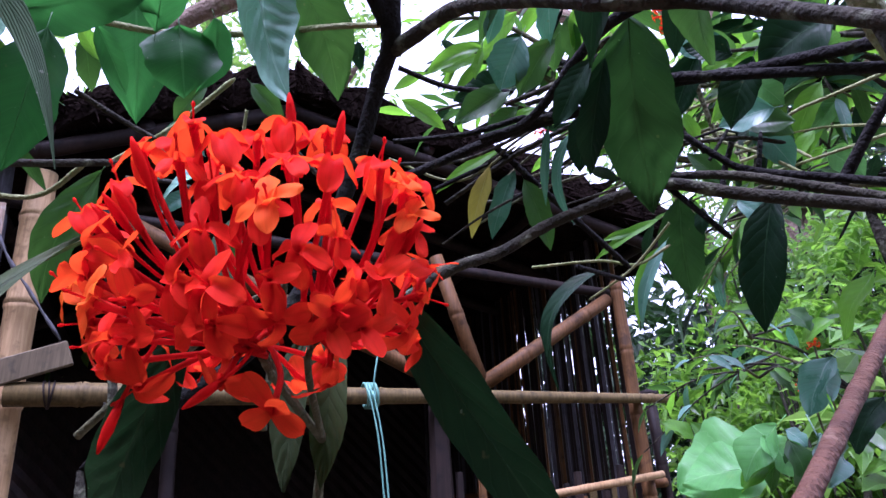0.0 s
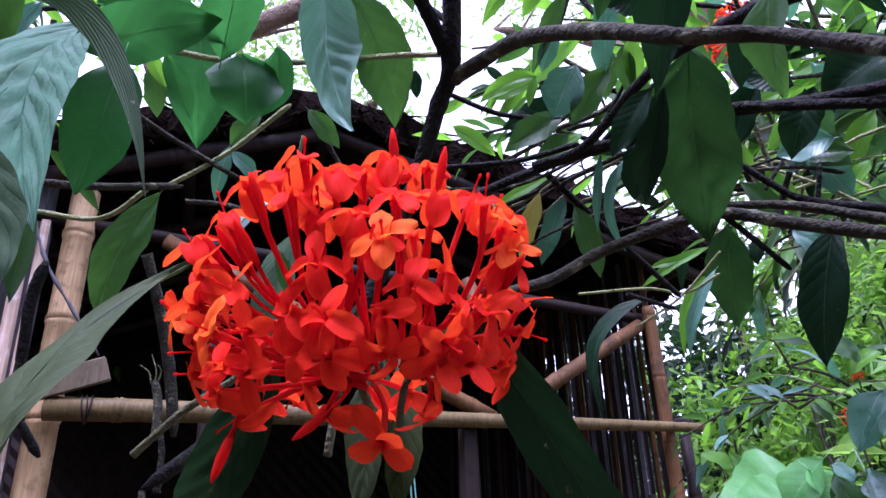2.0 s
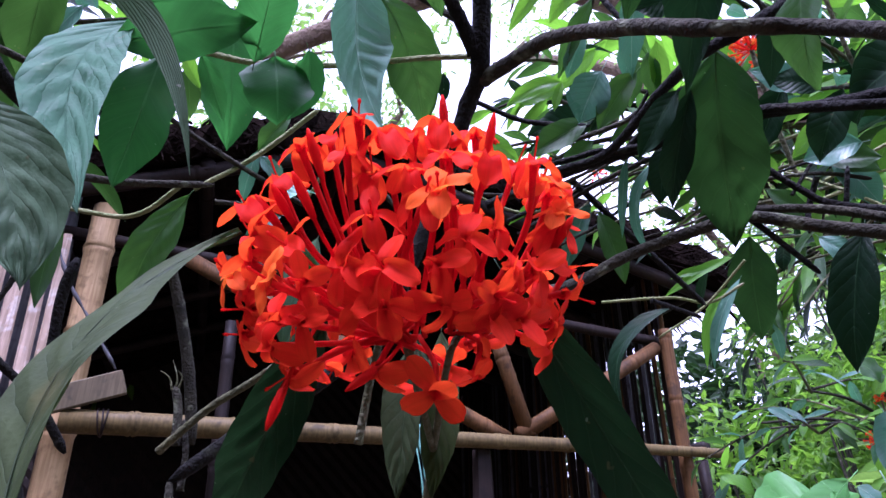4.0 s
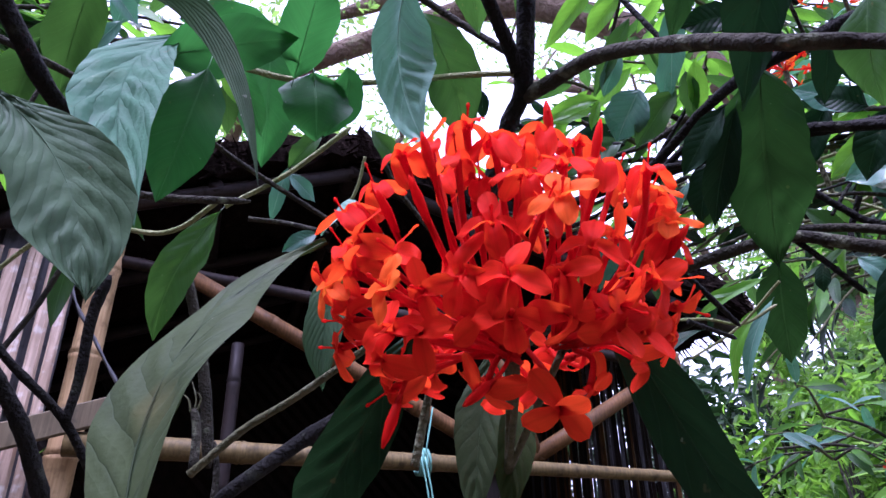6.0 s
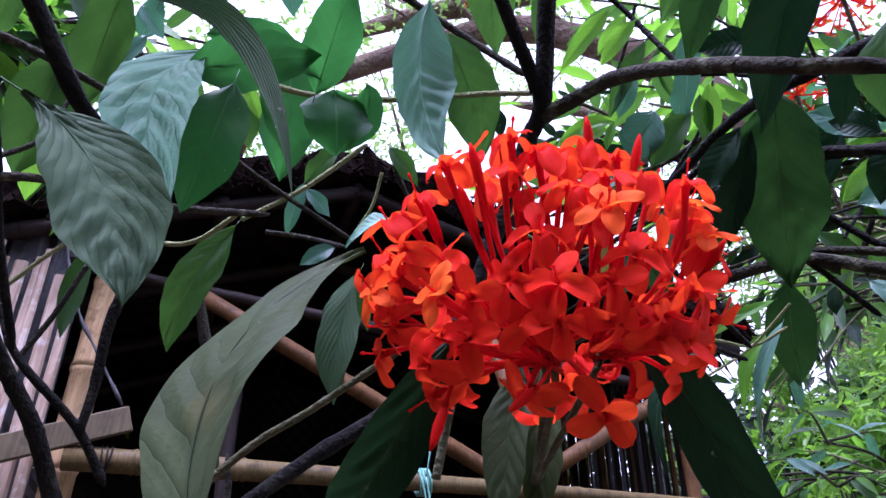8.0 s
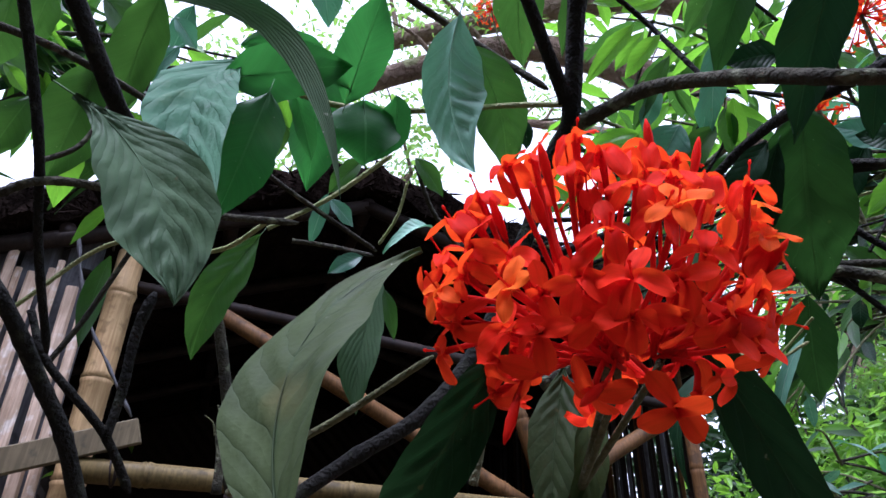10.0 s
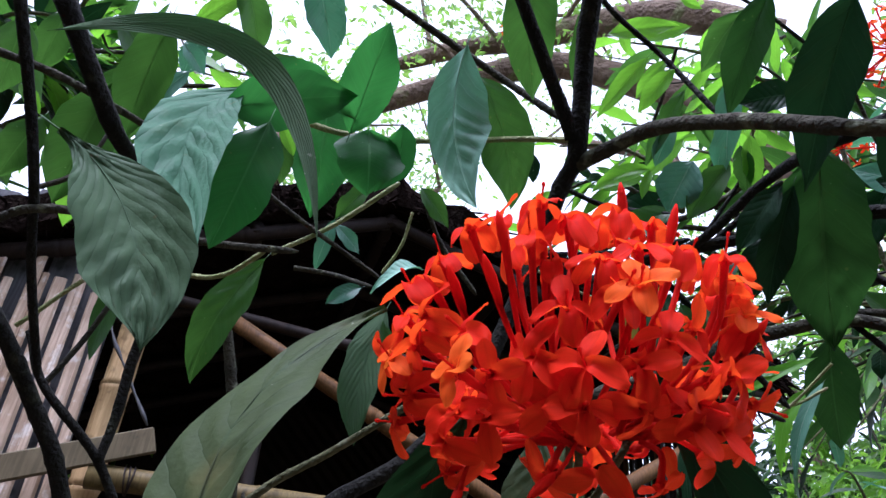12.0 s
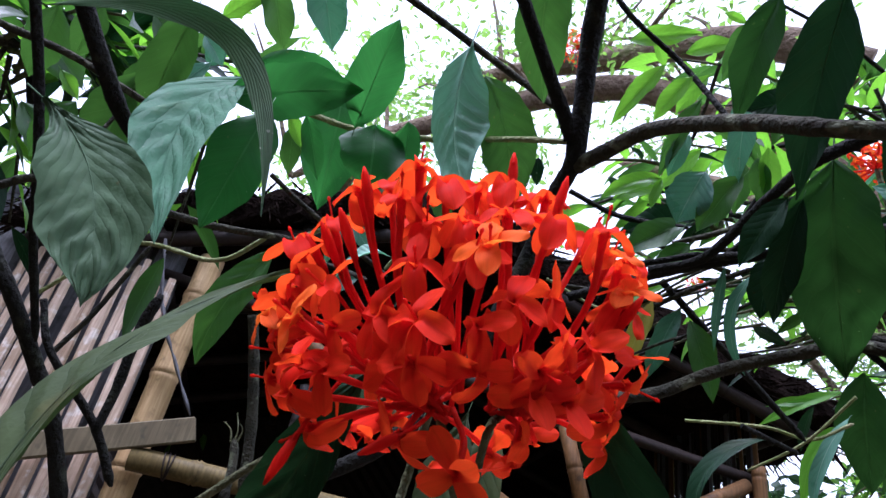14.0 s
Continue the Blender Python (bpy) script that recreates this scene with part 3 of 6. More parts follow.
def roof_slope(name, u0, z0, u1, z1, seed):
    """One slope of thatch: a thick sheet with a ragged lower side and strands that hang over the edges."""
    rnd = random.Random(seed)
    nu, nv, th = 26, 40, 0.1
    verts, faces = [], []
    for layer in (0, 1):
        for i in range(nu + 1):
            for j in range(nv + 1):
                s, q = i / nu, j / nv
                u, z = u0 + (u1 - u0) * s, z0 + (z1 - z0) * s
                v = -0.05 + 2.5 * q
                if i == 0:
                    u += rnd.uniform(-0.03, 0.03)
                if j == 0:
                    v += rnd.uniform(-0.03, 0.03)
                verts.append(hp(u, v, z + (th if layer else 0) + rnd.uniform(-0.012, 0.012)))
    n1 = (nu + 1) * (nv + 1)
    for i in range(nu):
        for j in range(nv):
            a = i * (nv + 1) + j
            faces.append((a, a + 1, a + nv + 2, a + nv + 1))
            faces.append((n1 + a, n1 + a + nv + 1, n1 + a + nv + 2, n1 + a + 1))
    for i in range(nu):
        for j in (0, nv):
            a, b = i * (nv + 1) + j, (i + 1) * (nv + 1) + j
            faces.append((a, b, n1 + b, n1 + a))
    for j in range(nv):
        for i in (0, nu):
            a, b = i * (nv + 1) + j, i * (nv + 1) + j + 1
            faces.append((a, b, n1 + b, n1 + a))
    ob = child(name, mesh_of(name, verts, faces, THATCH, smooth=False), hut, "weathered thatch darkened to hold the roof shade")
    # strands along the verge and the eave
    vs, fs = [], []
    for k in range(900):
        s = rnd.random()
        if k % 2:
            a = hp(u0 + (u1 - u0) * s, -0.05 + rnd.uniform(-0.01, 0.03), z0 + (z1 - z0) * s + rnd.uniform(0, th))
            d = -HV * rnd.uniform(0.02, 0.1) + HU * rnd.uniform(-0.05, 0.05) * (1 if u1 > u0 else -1) + Vector((0, 0, -rnd.uniform(0.0, 0.07)))
        else:
            a = hp(u0, -0.05 + 2.45 * s, z0 + rnd.uniform(0, th))
            d = HU * (rnd.uniform(0.02, 0.12) * (-1 if u1 > u0 else 1)) + Vector((0, 0, -rnd.uniform(0.02, 0.12)))
        w = Vector((rnd.uniform(-1, 1), rnd.uniform(-1, 1), rnd.uniform(-1, 1))).normalized() * 0.004
        m = len(vs)
        vs += [a - w, a + w, a + d * 0.6 + w * 0.8, a + d, a + d * 0.6 - w * 0.8]
        fs.append((m, m + 1, m + 2, m + 3, m + 4))
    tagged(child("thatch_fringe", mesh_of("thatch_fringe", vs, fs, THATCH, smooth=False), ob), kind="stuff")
    return ob


RIDGE = (1.2, 2.58)
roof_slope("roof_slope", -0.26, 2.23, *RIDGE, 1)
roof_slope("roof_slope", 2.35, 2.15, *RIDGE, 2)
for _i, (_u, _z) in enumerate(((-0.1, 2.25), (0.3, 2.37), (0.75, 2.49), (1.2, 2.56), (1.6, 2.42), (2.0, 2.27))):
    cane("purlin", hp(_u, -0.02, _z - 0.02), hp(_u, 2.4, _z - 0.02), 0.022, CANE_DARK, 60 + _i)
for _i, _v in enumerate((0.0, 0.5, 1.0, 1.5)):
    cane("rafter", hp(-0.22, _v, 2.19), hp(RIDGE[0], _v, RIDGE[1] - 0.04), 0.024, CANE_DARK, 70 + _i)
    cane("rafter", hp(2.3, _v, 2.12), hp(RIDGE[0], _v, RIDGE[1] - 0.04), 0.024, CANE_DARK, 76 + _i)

# a loose strip of bark that hangs over the corner post, and a wire tie round the pole
_strip = [hp(1.964, -0.04, 2.222), hp(1.913, -0.045, 2.073), hp(1.863, -0.05, 1.973), hp(1.799, -0.05, 1.88), hp(1.722, -0.045, 1.771)]
_v, _f = tube_data(spline(_strip, 22), [0.0042 + 0.0016 * math.sin(_q * 1.7) for _q in range(22)], 6, 0.5, 3)
child("bark_strip", mesh_of("bark_strip", _v, _f, CANE_GREY), hut, "thin grey strip of loose bark")
for _q in range(3):
    _c = hp(1.735 - 0.006 * _q, -0.03, 1.645)
    _ring = [_c + HV * (0.0315 * math.cos(_a)) + HU * (0.006 * math.sin(_a + _q)) + Vector((0, 0, 0.0315 * math.sin(_a))) for _a in [2 * math.pi * _z / 18 for _z in range(19)]]
    _v, _f = tube_data(_ring, [0.0022] * 19, 6)
    child("wire_tie", mesh_of("wire_tie", _v, _f, CANE_DARK), hut, "dark twisted wire tie")
# a length of nylon string tied round the pole
_s = empty("string", hp(0.96, -0.06, 1.65), "frayed pale turquoise nylon string tied round the pole", "string")
for _i, (_du, _l, _up) in enumerate(((0.0, 0.36, 0.0), (0.012, 0.3, 0.0), (0.0, -0.13, 0.02))):
    _line = spline([hp(0.965 + _du, -0.065, 1.66), hp(0.955 + _du - _l * 0.04, -0.075, 1.66 - _l * 0.4), hp(0.94 + _du - _l * 0.05, -0.07, 1.66 - _l)], 14)
    _v, _f = tube_data(_line, [0.003 - 0.001 * abs(math.sin(_q * 1.3)) for _q in range(14)], 6, 0.4, _i)
    child("strand", mesh_of("strand", _v, _f, STRING), _s)
_v, _f = [], []
for _q in range(4):
    _ring = [hp(0.95 + 0.009 * _q + 0.004 * math.sin(_a), -0.03, 1.652) + HV * (0.033 * math.cos(_a)) + Vector((0, 0, 0.033 * math.sin(_a))) for _a in [2 * math.pi * _z / 16 for _z in range(17)]]
    _tv, _tf = tube_data(_ring, [0.004] * 17, 6)
    _f += [tuple(_w + len(_v) for _w in _face) for _face in _tf]
    _v += _tv
child("knot", mesh_of("knot", _v, _f, STRING), _s)

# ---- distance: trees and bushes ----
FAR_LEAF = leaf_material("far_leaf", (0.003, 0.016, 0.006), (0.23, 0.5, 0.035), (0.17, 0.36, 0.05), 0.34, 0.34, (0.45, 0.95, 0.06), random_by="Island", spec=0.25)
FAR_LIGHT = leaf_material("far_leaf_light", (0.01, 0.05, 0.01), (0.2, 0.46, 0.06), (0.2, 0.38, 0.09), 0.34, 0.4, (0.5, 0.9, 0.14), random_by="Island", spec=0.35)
# FAR_DARK: far foliage with the shade of its depths put into the colour.
FAR_DARK = leaf_material("far_leaf_shaded", (0.006, 0.022, 0.007), (0.026, 0.07, 0.018), (0.04, 0.09, 0.03), 0.45, 0.16, (0.08, 0.22, 0.04), random_by="Island", spec=0.3)


def bush(at, spread, height, n, size, material, seed, label, group="bushes beside the hut", low=0.0):
    """A bush: several stems from the ground and leaves massed round the ends of twigs."""
    r = np.random.RandomState(seed)
    ob = empty("bush", at, label, "bush", group)
    tips = []
    for k in range(9):
        a = r.uniform(0, 6.28)
        rad = spread * r.uniform(0.3, 0.95)
        end = Vector((at[0] + math.cos(a) * rad, at[1] + math.sin(a) * rad, height * r.uniform(0.55, 1.0)))
        midp = Vector((at[0] + math.cos(a) * rad * 0.4, at[1] + math.sin(a) * rad * 0.4, end.z * 0.5))
        branch(ob, "bark", [at, midp, end], 0.02, 0.006, name="stem")
        tips += [np.array(end), np.array(midp.lerp(end, 0.5)), np.array(midp)]
    tips += [np.array((at[0] + r.uniform(-1, 1) * spread, at[1] + r.uniform(-1, 1) * spread, height * r.uniform(0.3, 1.0))) for _ in range(26)]
    tips = np.array(tips)
    c = tips[r.randint(len(tips), size=n)]
    p = c + r.normal(size=(n, 3)) * spread * 0.13
    p[:, 2] = np.clip(p[:, 2], 0.05 + low, None)
    tagged(foliage("crown", ob, p, size, material, seed), kind="stuff")
    return ob


bush((1.15, 4.7, 0), 0.55, 2.45, 2300, 0.095, FAR_LEAF, 11, "leafy green bush with bright glossy leaves")
bush((1.7, 4.3, 0), 0.5, 2.35, 1900, 0.11, FAR_LEAF, 12, "green bush with broad glossy leaves")
bush((2.2, 4.2, 0), 0.6, 2.9, 2300, 0.11, FAR_LEAF, 13, "light green bush with young leaves")
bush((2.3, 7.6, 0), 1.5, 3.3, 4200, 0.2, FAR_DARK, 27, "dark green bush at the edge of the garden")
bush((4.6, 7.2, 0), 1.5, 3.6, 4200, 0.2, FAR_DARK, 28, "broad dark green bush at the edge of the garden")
bush((1.9, 5.6, 0), 0.8, 2.75, 4200, 0.12, FAR_DARK, 14, "dark green bush with shade put into its leaf colour")
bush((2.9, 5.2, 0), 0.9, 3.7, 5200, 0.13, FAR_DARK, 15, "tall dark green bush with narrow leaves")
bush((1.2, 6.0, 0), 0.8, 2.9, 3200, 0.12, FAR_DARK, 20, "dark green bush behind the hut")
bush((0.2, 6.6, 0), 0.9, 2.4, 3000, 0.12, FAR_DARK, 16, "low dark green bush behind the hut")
bush((-3.4, 4.2, 0), 1.0, 3.0, 3000, 0.13, FAR_LEAF, 17, "green bush at the back of the hut")
bush((-2.5, 1.5, 0), 0.6, 3.0, 2400, 0.13, FAR_LEAF, 18, "green bush against the wall of the hut")
bush((1.3, 2.5, 0), 0.3, 1.75, 220, 0.17, FAR_LIGHT, 19, "young shrub with broad light green leaves")
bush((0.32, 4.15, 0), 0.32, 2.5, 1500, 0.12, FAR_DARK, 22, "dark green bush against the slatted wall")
bush((1.72, 4.9, 0), 0.42, 3.05, 3400, 0.075, FAR_LEAF, 23, "leafy bush with small glossy leaves")
bush((2.1, 4.7, 0), 0.45, 3.3, 4400, 0.07, FAR_LIGHT, 24, "tall green bush with glossy leaves")
bush((2.45, 5.7, 0), 0.7, 4.5, 4200, 0.1, FAR_LIGHT, 25, "tall bush with fine light green leaves")
bush((1.55, 3.9, 0), 0.32, 2.3, 1100, 0.07, FAR_LEAF, 26, "green bush with small leaves beside the corner post")
bush((3.2, 3.4, 0), 0.7, 3.6, 4200, 0.085, FAR_LIGHT, 21, "tall green bush with hanging leaves")


def tree(at, height, limbs, n, size, material, seed, label, r0=0.2):
    """A tree: tapered trunk, arched limbs that fork into twigs, and a loose crown of small leaves round the twigs."""
    r = np.random.RandomState(seed)
    ob = empty("tree", at, label, "tree", "trees in the distance")
    top = Vector((at[0] + r.uniform(-0.3, 0.3), at[1] + r.uniform(-0.3, 0.3), height * 0.6))
    branch(ob, "tree", [at, Vector(at).lerp(top, 0.5) + Vector((0.15, 0, 0)), top], r0, r0 * 0.6, name="trunk")
    tips = []
    for line in limbs:
        branch(ob, "tree", line, r0 * 0.62, r0 * 0.25, name="limb")
        pts = spline(line, 14)
        for k in range(4, 14):
            for _ in range(3):
                d = Vector((r.uniform(-1, 1), r.uniform(-1, 1), r.uniform(0.2, 1.3))) * r.uniform(0.5, 1.5)
                tips.append((pts[k], pts[k] + d))
        for a, b in tips[-30::3]:
            branch(ob, "tree", [a, a.lerp(b, 0.5) + Vector((0, 0, 0.1)), b], r0 * 0.1, r0 * 0.03, name="twig")
    ends = np.array([np.array(a.lerp(b, q)) for a, b in tips for q in (0.6, 1.0)])
    c = ends[r.randint(len(ends), size=n)]
    p = c + r.normal(size=(n, 3)) * np.array([0.3, 0.3, 0.14])
    tagged(foliage("crown", ob, p, size, material, seed, droop=0.1, narrow=0.45), kind="stuff")
    return ob


# unseen trees added behind and beside the camera to cut the light from there
def shade_grove(at, n, spread, low, high, seed, label):
    r = np.random.RandomState(seed)
    ob = empty("tree", at, label, "tree", "trees around the garden")
    branch(ob, "tree", [at, (at[0] + 0.2, at[1], high * 0.4), (at[0], at[1] + 0.2, high * 0.75)], 0.17, 0.08, name="trunk")
    for k in range(6):
        a = 6.28 * k / 6 + r.uniform(-0.4, 0.4)
        branch(ob, "tree", [(at[0] + 0.1, at[1], high * 0.4), (at[0] + math.cos(a) * spread * 0.5, at[1] + math.sin(a) * spread * 0.5, high * 0.6),
                            (at[0] + math.cos(a) * spread, at[1] + math.sin(a) * spread, high * r.uniform(0.6, 0.9))], 0.06, 0.02, name="limb")
    a, q = r.uniform(0, 6.28, n), np.sqrt(r.uniform(0, 1, n)) * spread * 1.1
    p = np.stack([at[0] + np.cos(a) * q, at[1] + np.sin(a) * q, r.uniform(low, high, n)], 1)
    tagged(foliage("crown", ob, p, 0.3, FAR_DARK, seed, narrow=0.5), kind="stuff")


for _i, (_x, _y) in enumerate(((-2.6, -4.0), (1.6, -4.4), (5.2, -2.6), (-5.8, -0.6))):
    shade_grove((_x, _y, 0), 6000, 2.3, 0.2, 4.4, 90 + _i, "unseen dark tree added to cut light from behind the camera")


limb_over = [(-3.63, 4.89, 5.60), (-2.78, 4.83, 5.98), (-1.91, 4.77, 6.19), (-1.04, 4.81, 6.44), (-0.18, 4.83, 6.55), (0.53, 4.91, 6.33), (1.12, 5.01, 6.01), (1.71, 5.14, 5.54), (2.24, 5.40, 4.77)]
limb_high = [(-2.18, 5.02, 6.98), (-1.25, 4.95, 7.08), (-0.33, 4.87, 7.03), (0.40, 4.71, 6.93), (1.23, 4.57, 6.69), (1.88, 4.65, 6.31)]
tree((3.6, 8.2, 0), 9.0, [limb_over[::-1], limb_high[::-1], [(3.5, 8.1, 3.6), (2.6, 8.4, 6.5), (1.4, 9.0, 8.6), (-0.5, 9.3, 9.6)], [(3.6, 8.2, 4.6), (4.4, 7.2, 6.6), (4.2, 6.0, 8.0)]],
     4600, 0.1, FAR_LIGHT, 31, "large spreading tree with an arched brown limb and fine leaves", 0.3)
tree((2.7, 8.9, 0), 6.4, [[(2.7, 8.9, 3.6), (2.3, 8.2, 4.5), (1.7, 7.6, 5.2)], [(2.7, 8.9, 3.8), (2.8, 8.0, 4.8), (2.4, 7.2, 5.4)]],
     3500, 0.1, FAR_LIGHT, 34, "slender tree with fine light green leaves", 0.14)
tree((-4.6, 8.0, 0), 8.5, [[(-4.6, 8.0, 3.4), (-3.4, 7.4, 5.4), (-1.8, 7.0, 6.8)], [(-4.6, 8.0, 4.2), (-4.2, 6.6, 5.6), (-3.2, 5.4, 6.4)]],
     5000, 0.12, FAR_LIGHT, 32, "tall tree with a loose light green crown", 0.26)
tree((6.2, 9.5, 0), 7.5, [[(6.2, 9.5, 2.6), (5.2, 9.2, 4.4), (3.8, 9.4, 5.2)], [(6.2, 9.5, 3.2), (6.4, 8.4, 5.0), (5.6, 7.4, 6.2)]],
     14000, 0.1, FAR_LEAF, 33, "green tree with a dense crown", 0.24)

# ---- the near shrub: branches and leaves ----
shrub = empty("ixora_shrub", (0.1, 0.62, 0), "ixora shrub with dark branches and large glossy green leaves", "shrub")
young = empty("young_shrub", (0.75, 0.95, 0), "young shrub with large light green leaves", "shrub")
PLANT = {"near": shrub, "mid": young}
branch(shrub, "dark", [(0.1559, 0.4116, 1.7453), (0.1398, 0.4644, 1.7112), (0.1289, 0.5101, 1.6472), (0.1151, 0.5311, 1.6282), (0.0869, 0.5578, 1.5691), (0.0552, 0.5651, 1.5006), (0.0210, 0.5537, 1.4501), (-0.0257, 0.5463, 1.4184), (-0.0713, 0.5316, 1.3814)], 0.0071, 0.0044)
branch(shrub, "dark", [(0.1265, 0.5047, 1.6532), (0.1206, 0.4893, 1.6660), (0.1129, 0.4681, 1.6801), (0.0874, 0.3919, 1.7301)], 0.0055, 0.0043)
branch(shrub, "bark", [(0.1300, 0.5167, 1.6398), (0.1478, 0.5033, 1.6380), (0.1792, 0.4750, 1.6285), (0.2206, 0.4406, 1.5958), (0.2537, 0.4150, 1.5635), (0.2917, 0.4182, 1.5599), (0.3369, 0.3762, 1.5048), (0.4899, 0.2341, 1.3183)], 0.0055, 0.0032)
branch(shrub, "twig", [(0.1236, 0.5072, 1.6533), (0.0851, 0.5117, 1.6629), (0.0177, 0.5233, 1.6792), (-0.0423, 0.5110, 1.6821), (-0.0683, 0.4876, 1.6762), (-0.0868, 0.4575, 1.6628), (-0.0947, 0.4280, 1.6384)], 0.0021, 0.0026)
branch(shrub, "bark", [(-0.1047, 0.5056, 1.9156), (-0.0397, 0.5487, 1.8867), (0.0415, 0.6126, 1.8540), (0.1144, 0.6289, 1.7891)], 0.0037, 0.0037)
branch(shrub, "dark", [(0.1308, 0.4881, 1.8496), (0.1583, 0.5183, 1.8055), (0.1993, 0.5498, 1.7741), (0.2338, 0.5527, 1.7065)], 0.0023, 0.0022)
branch(shrub, "dark", [(0.1749, 0.6320, 1.6309), (0.2150, 0.6154, 1.6322), (0.2514, 0.5549, 1.6377), (0.2648, 0.5007, 1.6185), (0.2858, 0.4723, 1.6104), (0.3067, 0.4431, 1.5997), (0.3279, 0.4158, 1.5828), (0.4821, 0.2171, 1.4598)], 0.0034, 0.0045)
branch(shrub, "dark", [(0.1848, 0.6391, 1.6375), (0.2292, 0.6222, 1.6369), (0.2787, 0.6034, 1.6297)], 0.0029, 0.0031)
branch(shrub, "bark", [(0.0895, 0.6487, 1.4975), (0.1403, 0.6477, 1.5254), (0.1808, 0.6560, 1.5388), (0.2230, 0.6577, 1.5595), (0.2760, 0.6466, 1.5709), (0.3105, 0.6288, 1.5693), (0.3565, 0.6129, 1.5472), (0.4169, 0.5762, 1.5131), (0.6322, 0.4451, 1.3911)], 0.0045, 0.0047)
branch(shrub, "dark", [(0.1112, 0.6485, 1.6148), (0.1850, 0.6390, 1.6334), (0.2314, 0.6288, 1.6379), (0.2716, 0.6135, 1.6350)], 0.0039, 0.0042)
branch(shrub, "dark", [(0.2269, 0.6292, 1.6378), (0.2519, 0.6069, 1.6503), (0.2732, 0.5749, 1.6559)], 0.0028, 0.0031)
branch(shrub, "dark", [(0.0971, 0.6491, 1.6503), (0.1616, 0.6474, 1.6471), (0.2144, 0.6351, 1.6487)], 0.0022, 0.0027)
branch(shrub, "bark", [(0.1333, 0.6994, 1.6090), (0.1977, 0.6690, 1.6310), (0.2519, 0.6384, 1.6377)], 0.0023, 0.0022)
branch(shrub, "dark", [(0.2866, 0.5747, 1.6157), (0.3190, 0.5656, 1.6162), (0.3578, 0.5463, 1.6044), (0.4076, 0.5073, 1.5844), (0.6177, 0.3425, 1.5002)], 0.0039, 0.0040)
branch(shrub, "dark", [(0.3277, 0.6260, 1.6112), (0.3507, 0.6300, 1.5897), (0.3744, 0.6298, 1.5723), (0.4318, 0.5943, 1.5379), (0.6441, 0.4632, 1.4108)], 0.0026, 0.0032)
branch(shrub, "bark", [(0.3171, 0.6344, 1.5780), (0.3608, 0.6162, 1.5625), (0.4214, 0.5917, 1.5285), (0.6519, 0.4987, 1.3995)], 0.0030, 0.0040)
branch(shrub, "dark", [(0.3783, 0.6296, 1.5694), (0.3851, 0.6233, 1.6006)], 0.0019, 0.0017)
branch(shrub, "dark", [(0.1842, 0.6635, 1.6409), (0.2420, 0.7088, 1.5898), (0.2949, 0.7599, 1.5494)], 0.0030, 0.0025)
branch(shrub, "twig", [(0.2043, 0.7833, 1.5686), (0.2709, 0.7980, 1.5734), (0.3103, 0.8140, 1.5712), (0.3431, 0.8027, 1.5843)], 0.0014, 0.0015)
branch(shrub, "dark", [(0.1071, 0.6319, 1.7142), (0.1496, 0.6491, 1.6983), (0.2054, 0.6405, 1.6777)], 0.0023, 0.0025)
branch(shrub, "dark", [(0.2431, 0.7134, 1.5404), (0.2891, 0.7591, 1.5378)], 0.0021, 0.0020)
branch(shrub, "dark", [(0.2639, 0.5951, 1.6329), (0.3115, 0.5628, 1.6175), (0.3652, 0.5376, 1.5942), (0.6013, 0.4273, 1.4917)], 0.0033, 0.0036)
branch(shrub, "dark", [(0.2776, 0.6552, 1.6284), (0.3159, 0.6302, 1.5634), (0.3510, 0.6342, 1.5214)], 0.0023, 0.0022)
branch(shrub, "dark", [(-0.1449, 0.3183, 1.6138), (-0.1540, 0.3548, 1.5800), (-0.1601, 0.3837, 1.5463), (-0.1795, 0.4224, 1.5137), (-0.1981, 0.4737, 1.4700)], 0.0031, 0.0024)
branch(shrub, "bark", [(-0.2684, 0.3344, 1.4449), (-0.1837, 0.3800, 1.5167), (-0.1618, 0.3917, 1.5352), (-0.1420, 0.4196, 1.5476), (-0.1198, 0.4822, 1.5695), (-0.0772, 0.5339, 1.5915)], 0.0025, 0.0026)
branch(shrub, "bark", [(-0.2685, 0.2460, 1.6002), (-0.1937, 0.3388, 1.6139), (-0.1693, 0.3692, 1.6184), (-0.1495, 0.3956, 1.6166), (-0.1375, 0.4362, 1.6233)], 0.0026, 0.0023)
branch(shrub, "dark", [(-0.1351, 0.3313, 1.6294), (-0.1341, 0.3690, 1.6048), (-0.1366, 0.4007, 1.5915), (-0.1388, 0.4349, 1.5895)], 0.0056, 0.0048)
branch(shrub, "dark", [(-0.2747, 0.3553, 1.6044), (-0.2437, 0.4400, 1.5252), (-0.2324, 0.4706, 1.4966), (-0.2337, 0.5129, 1.4673), (-0.2276, 0.5423, 1.4381), (-0.2247, 0.5817, 1.3876)], 0.0047, 0.0059)
branch(shrub, "dark", [(-0.2583, 0.5084, 1.5202), (-0.2442, 0.5243, 1.4859), (-0.2219, 0.5709, 1.4497), (-0.2098, 0.6017, 1.4134)], 0.0026, 0.0036)
branch(shrub, "dark", [(-0.2201, 0.5733, 1.4463), (-0.2137, 0.5683, 1.4778), (-0.2060, 0.5562, 1.5216), (-0.1946, 0.5500, 1.5512)], 0.0033, 0.0047)
branch(shrub, "bark", [(-0.2576, 0.5379, 1.4917), (-0.2405, 0.5389, 1.5247), (-0.2254, 0.5358, 1.5554), (-0.2082, 0.5311, 1.5865)], 0.0022, 0.0019)
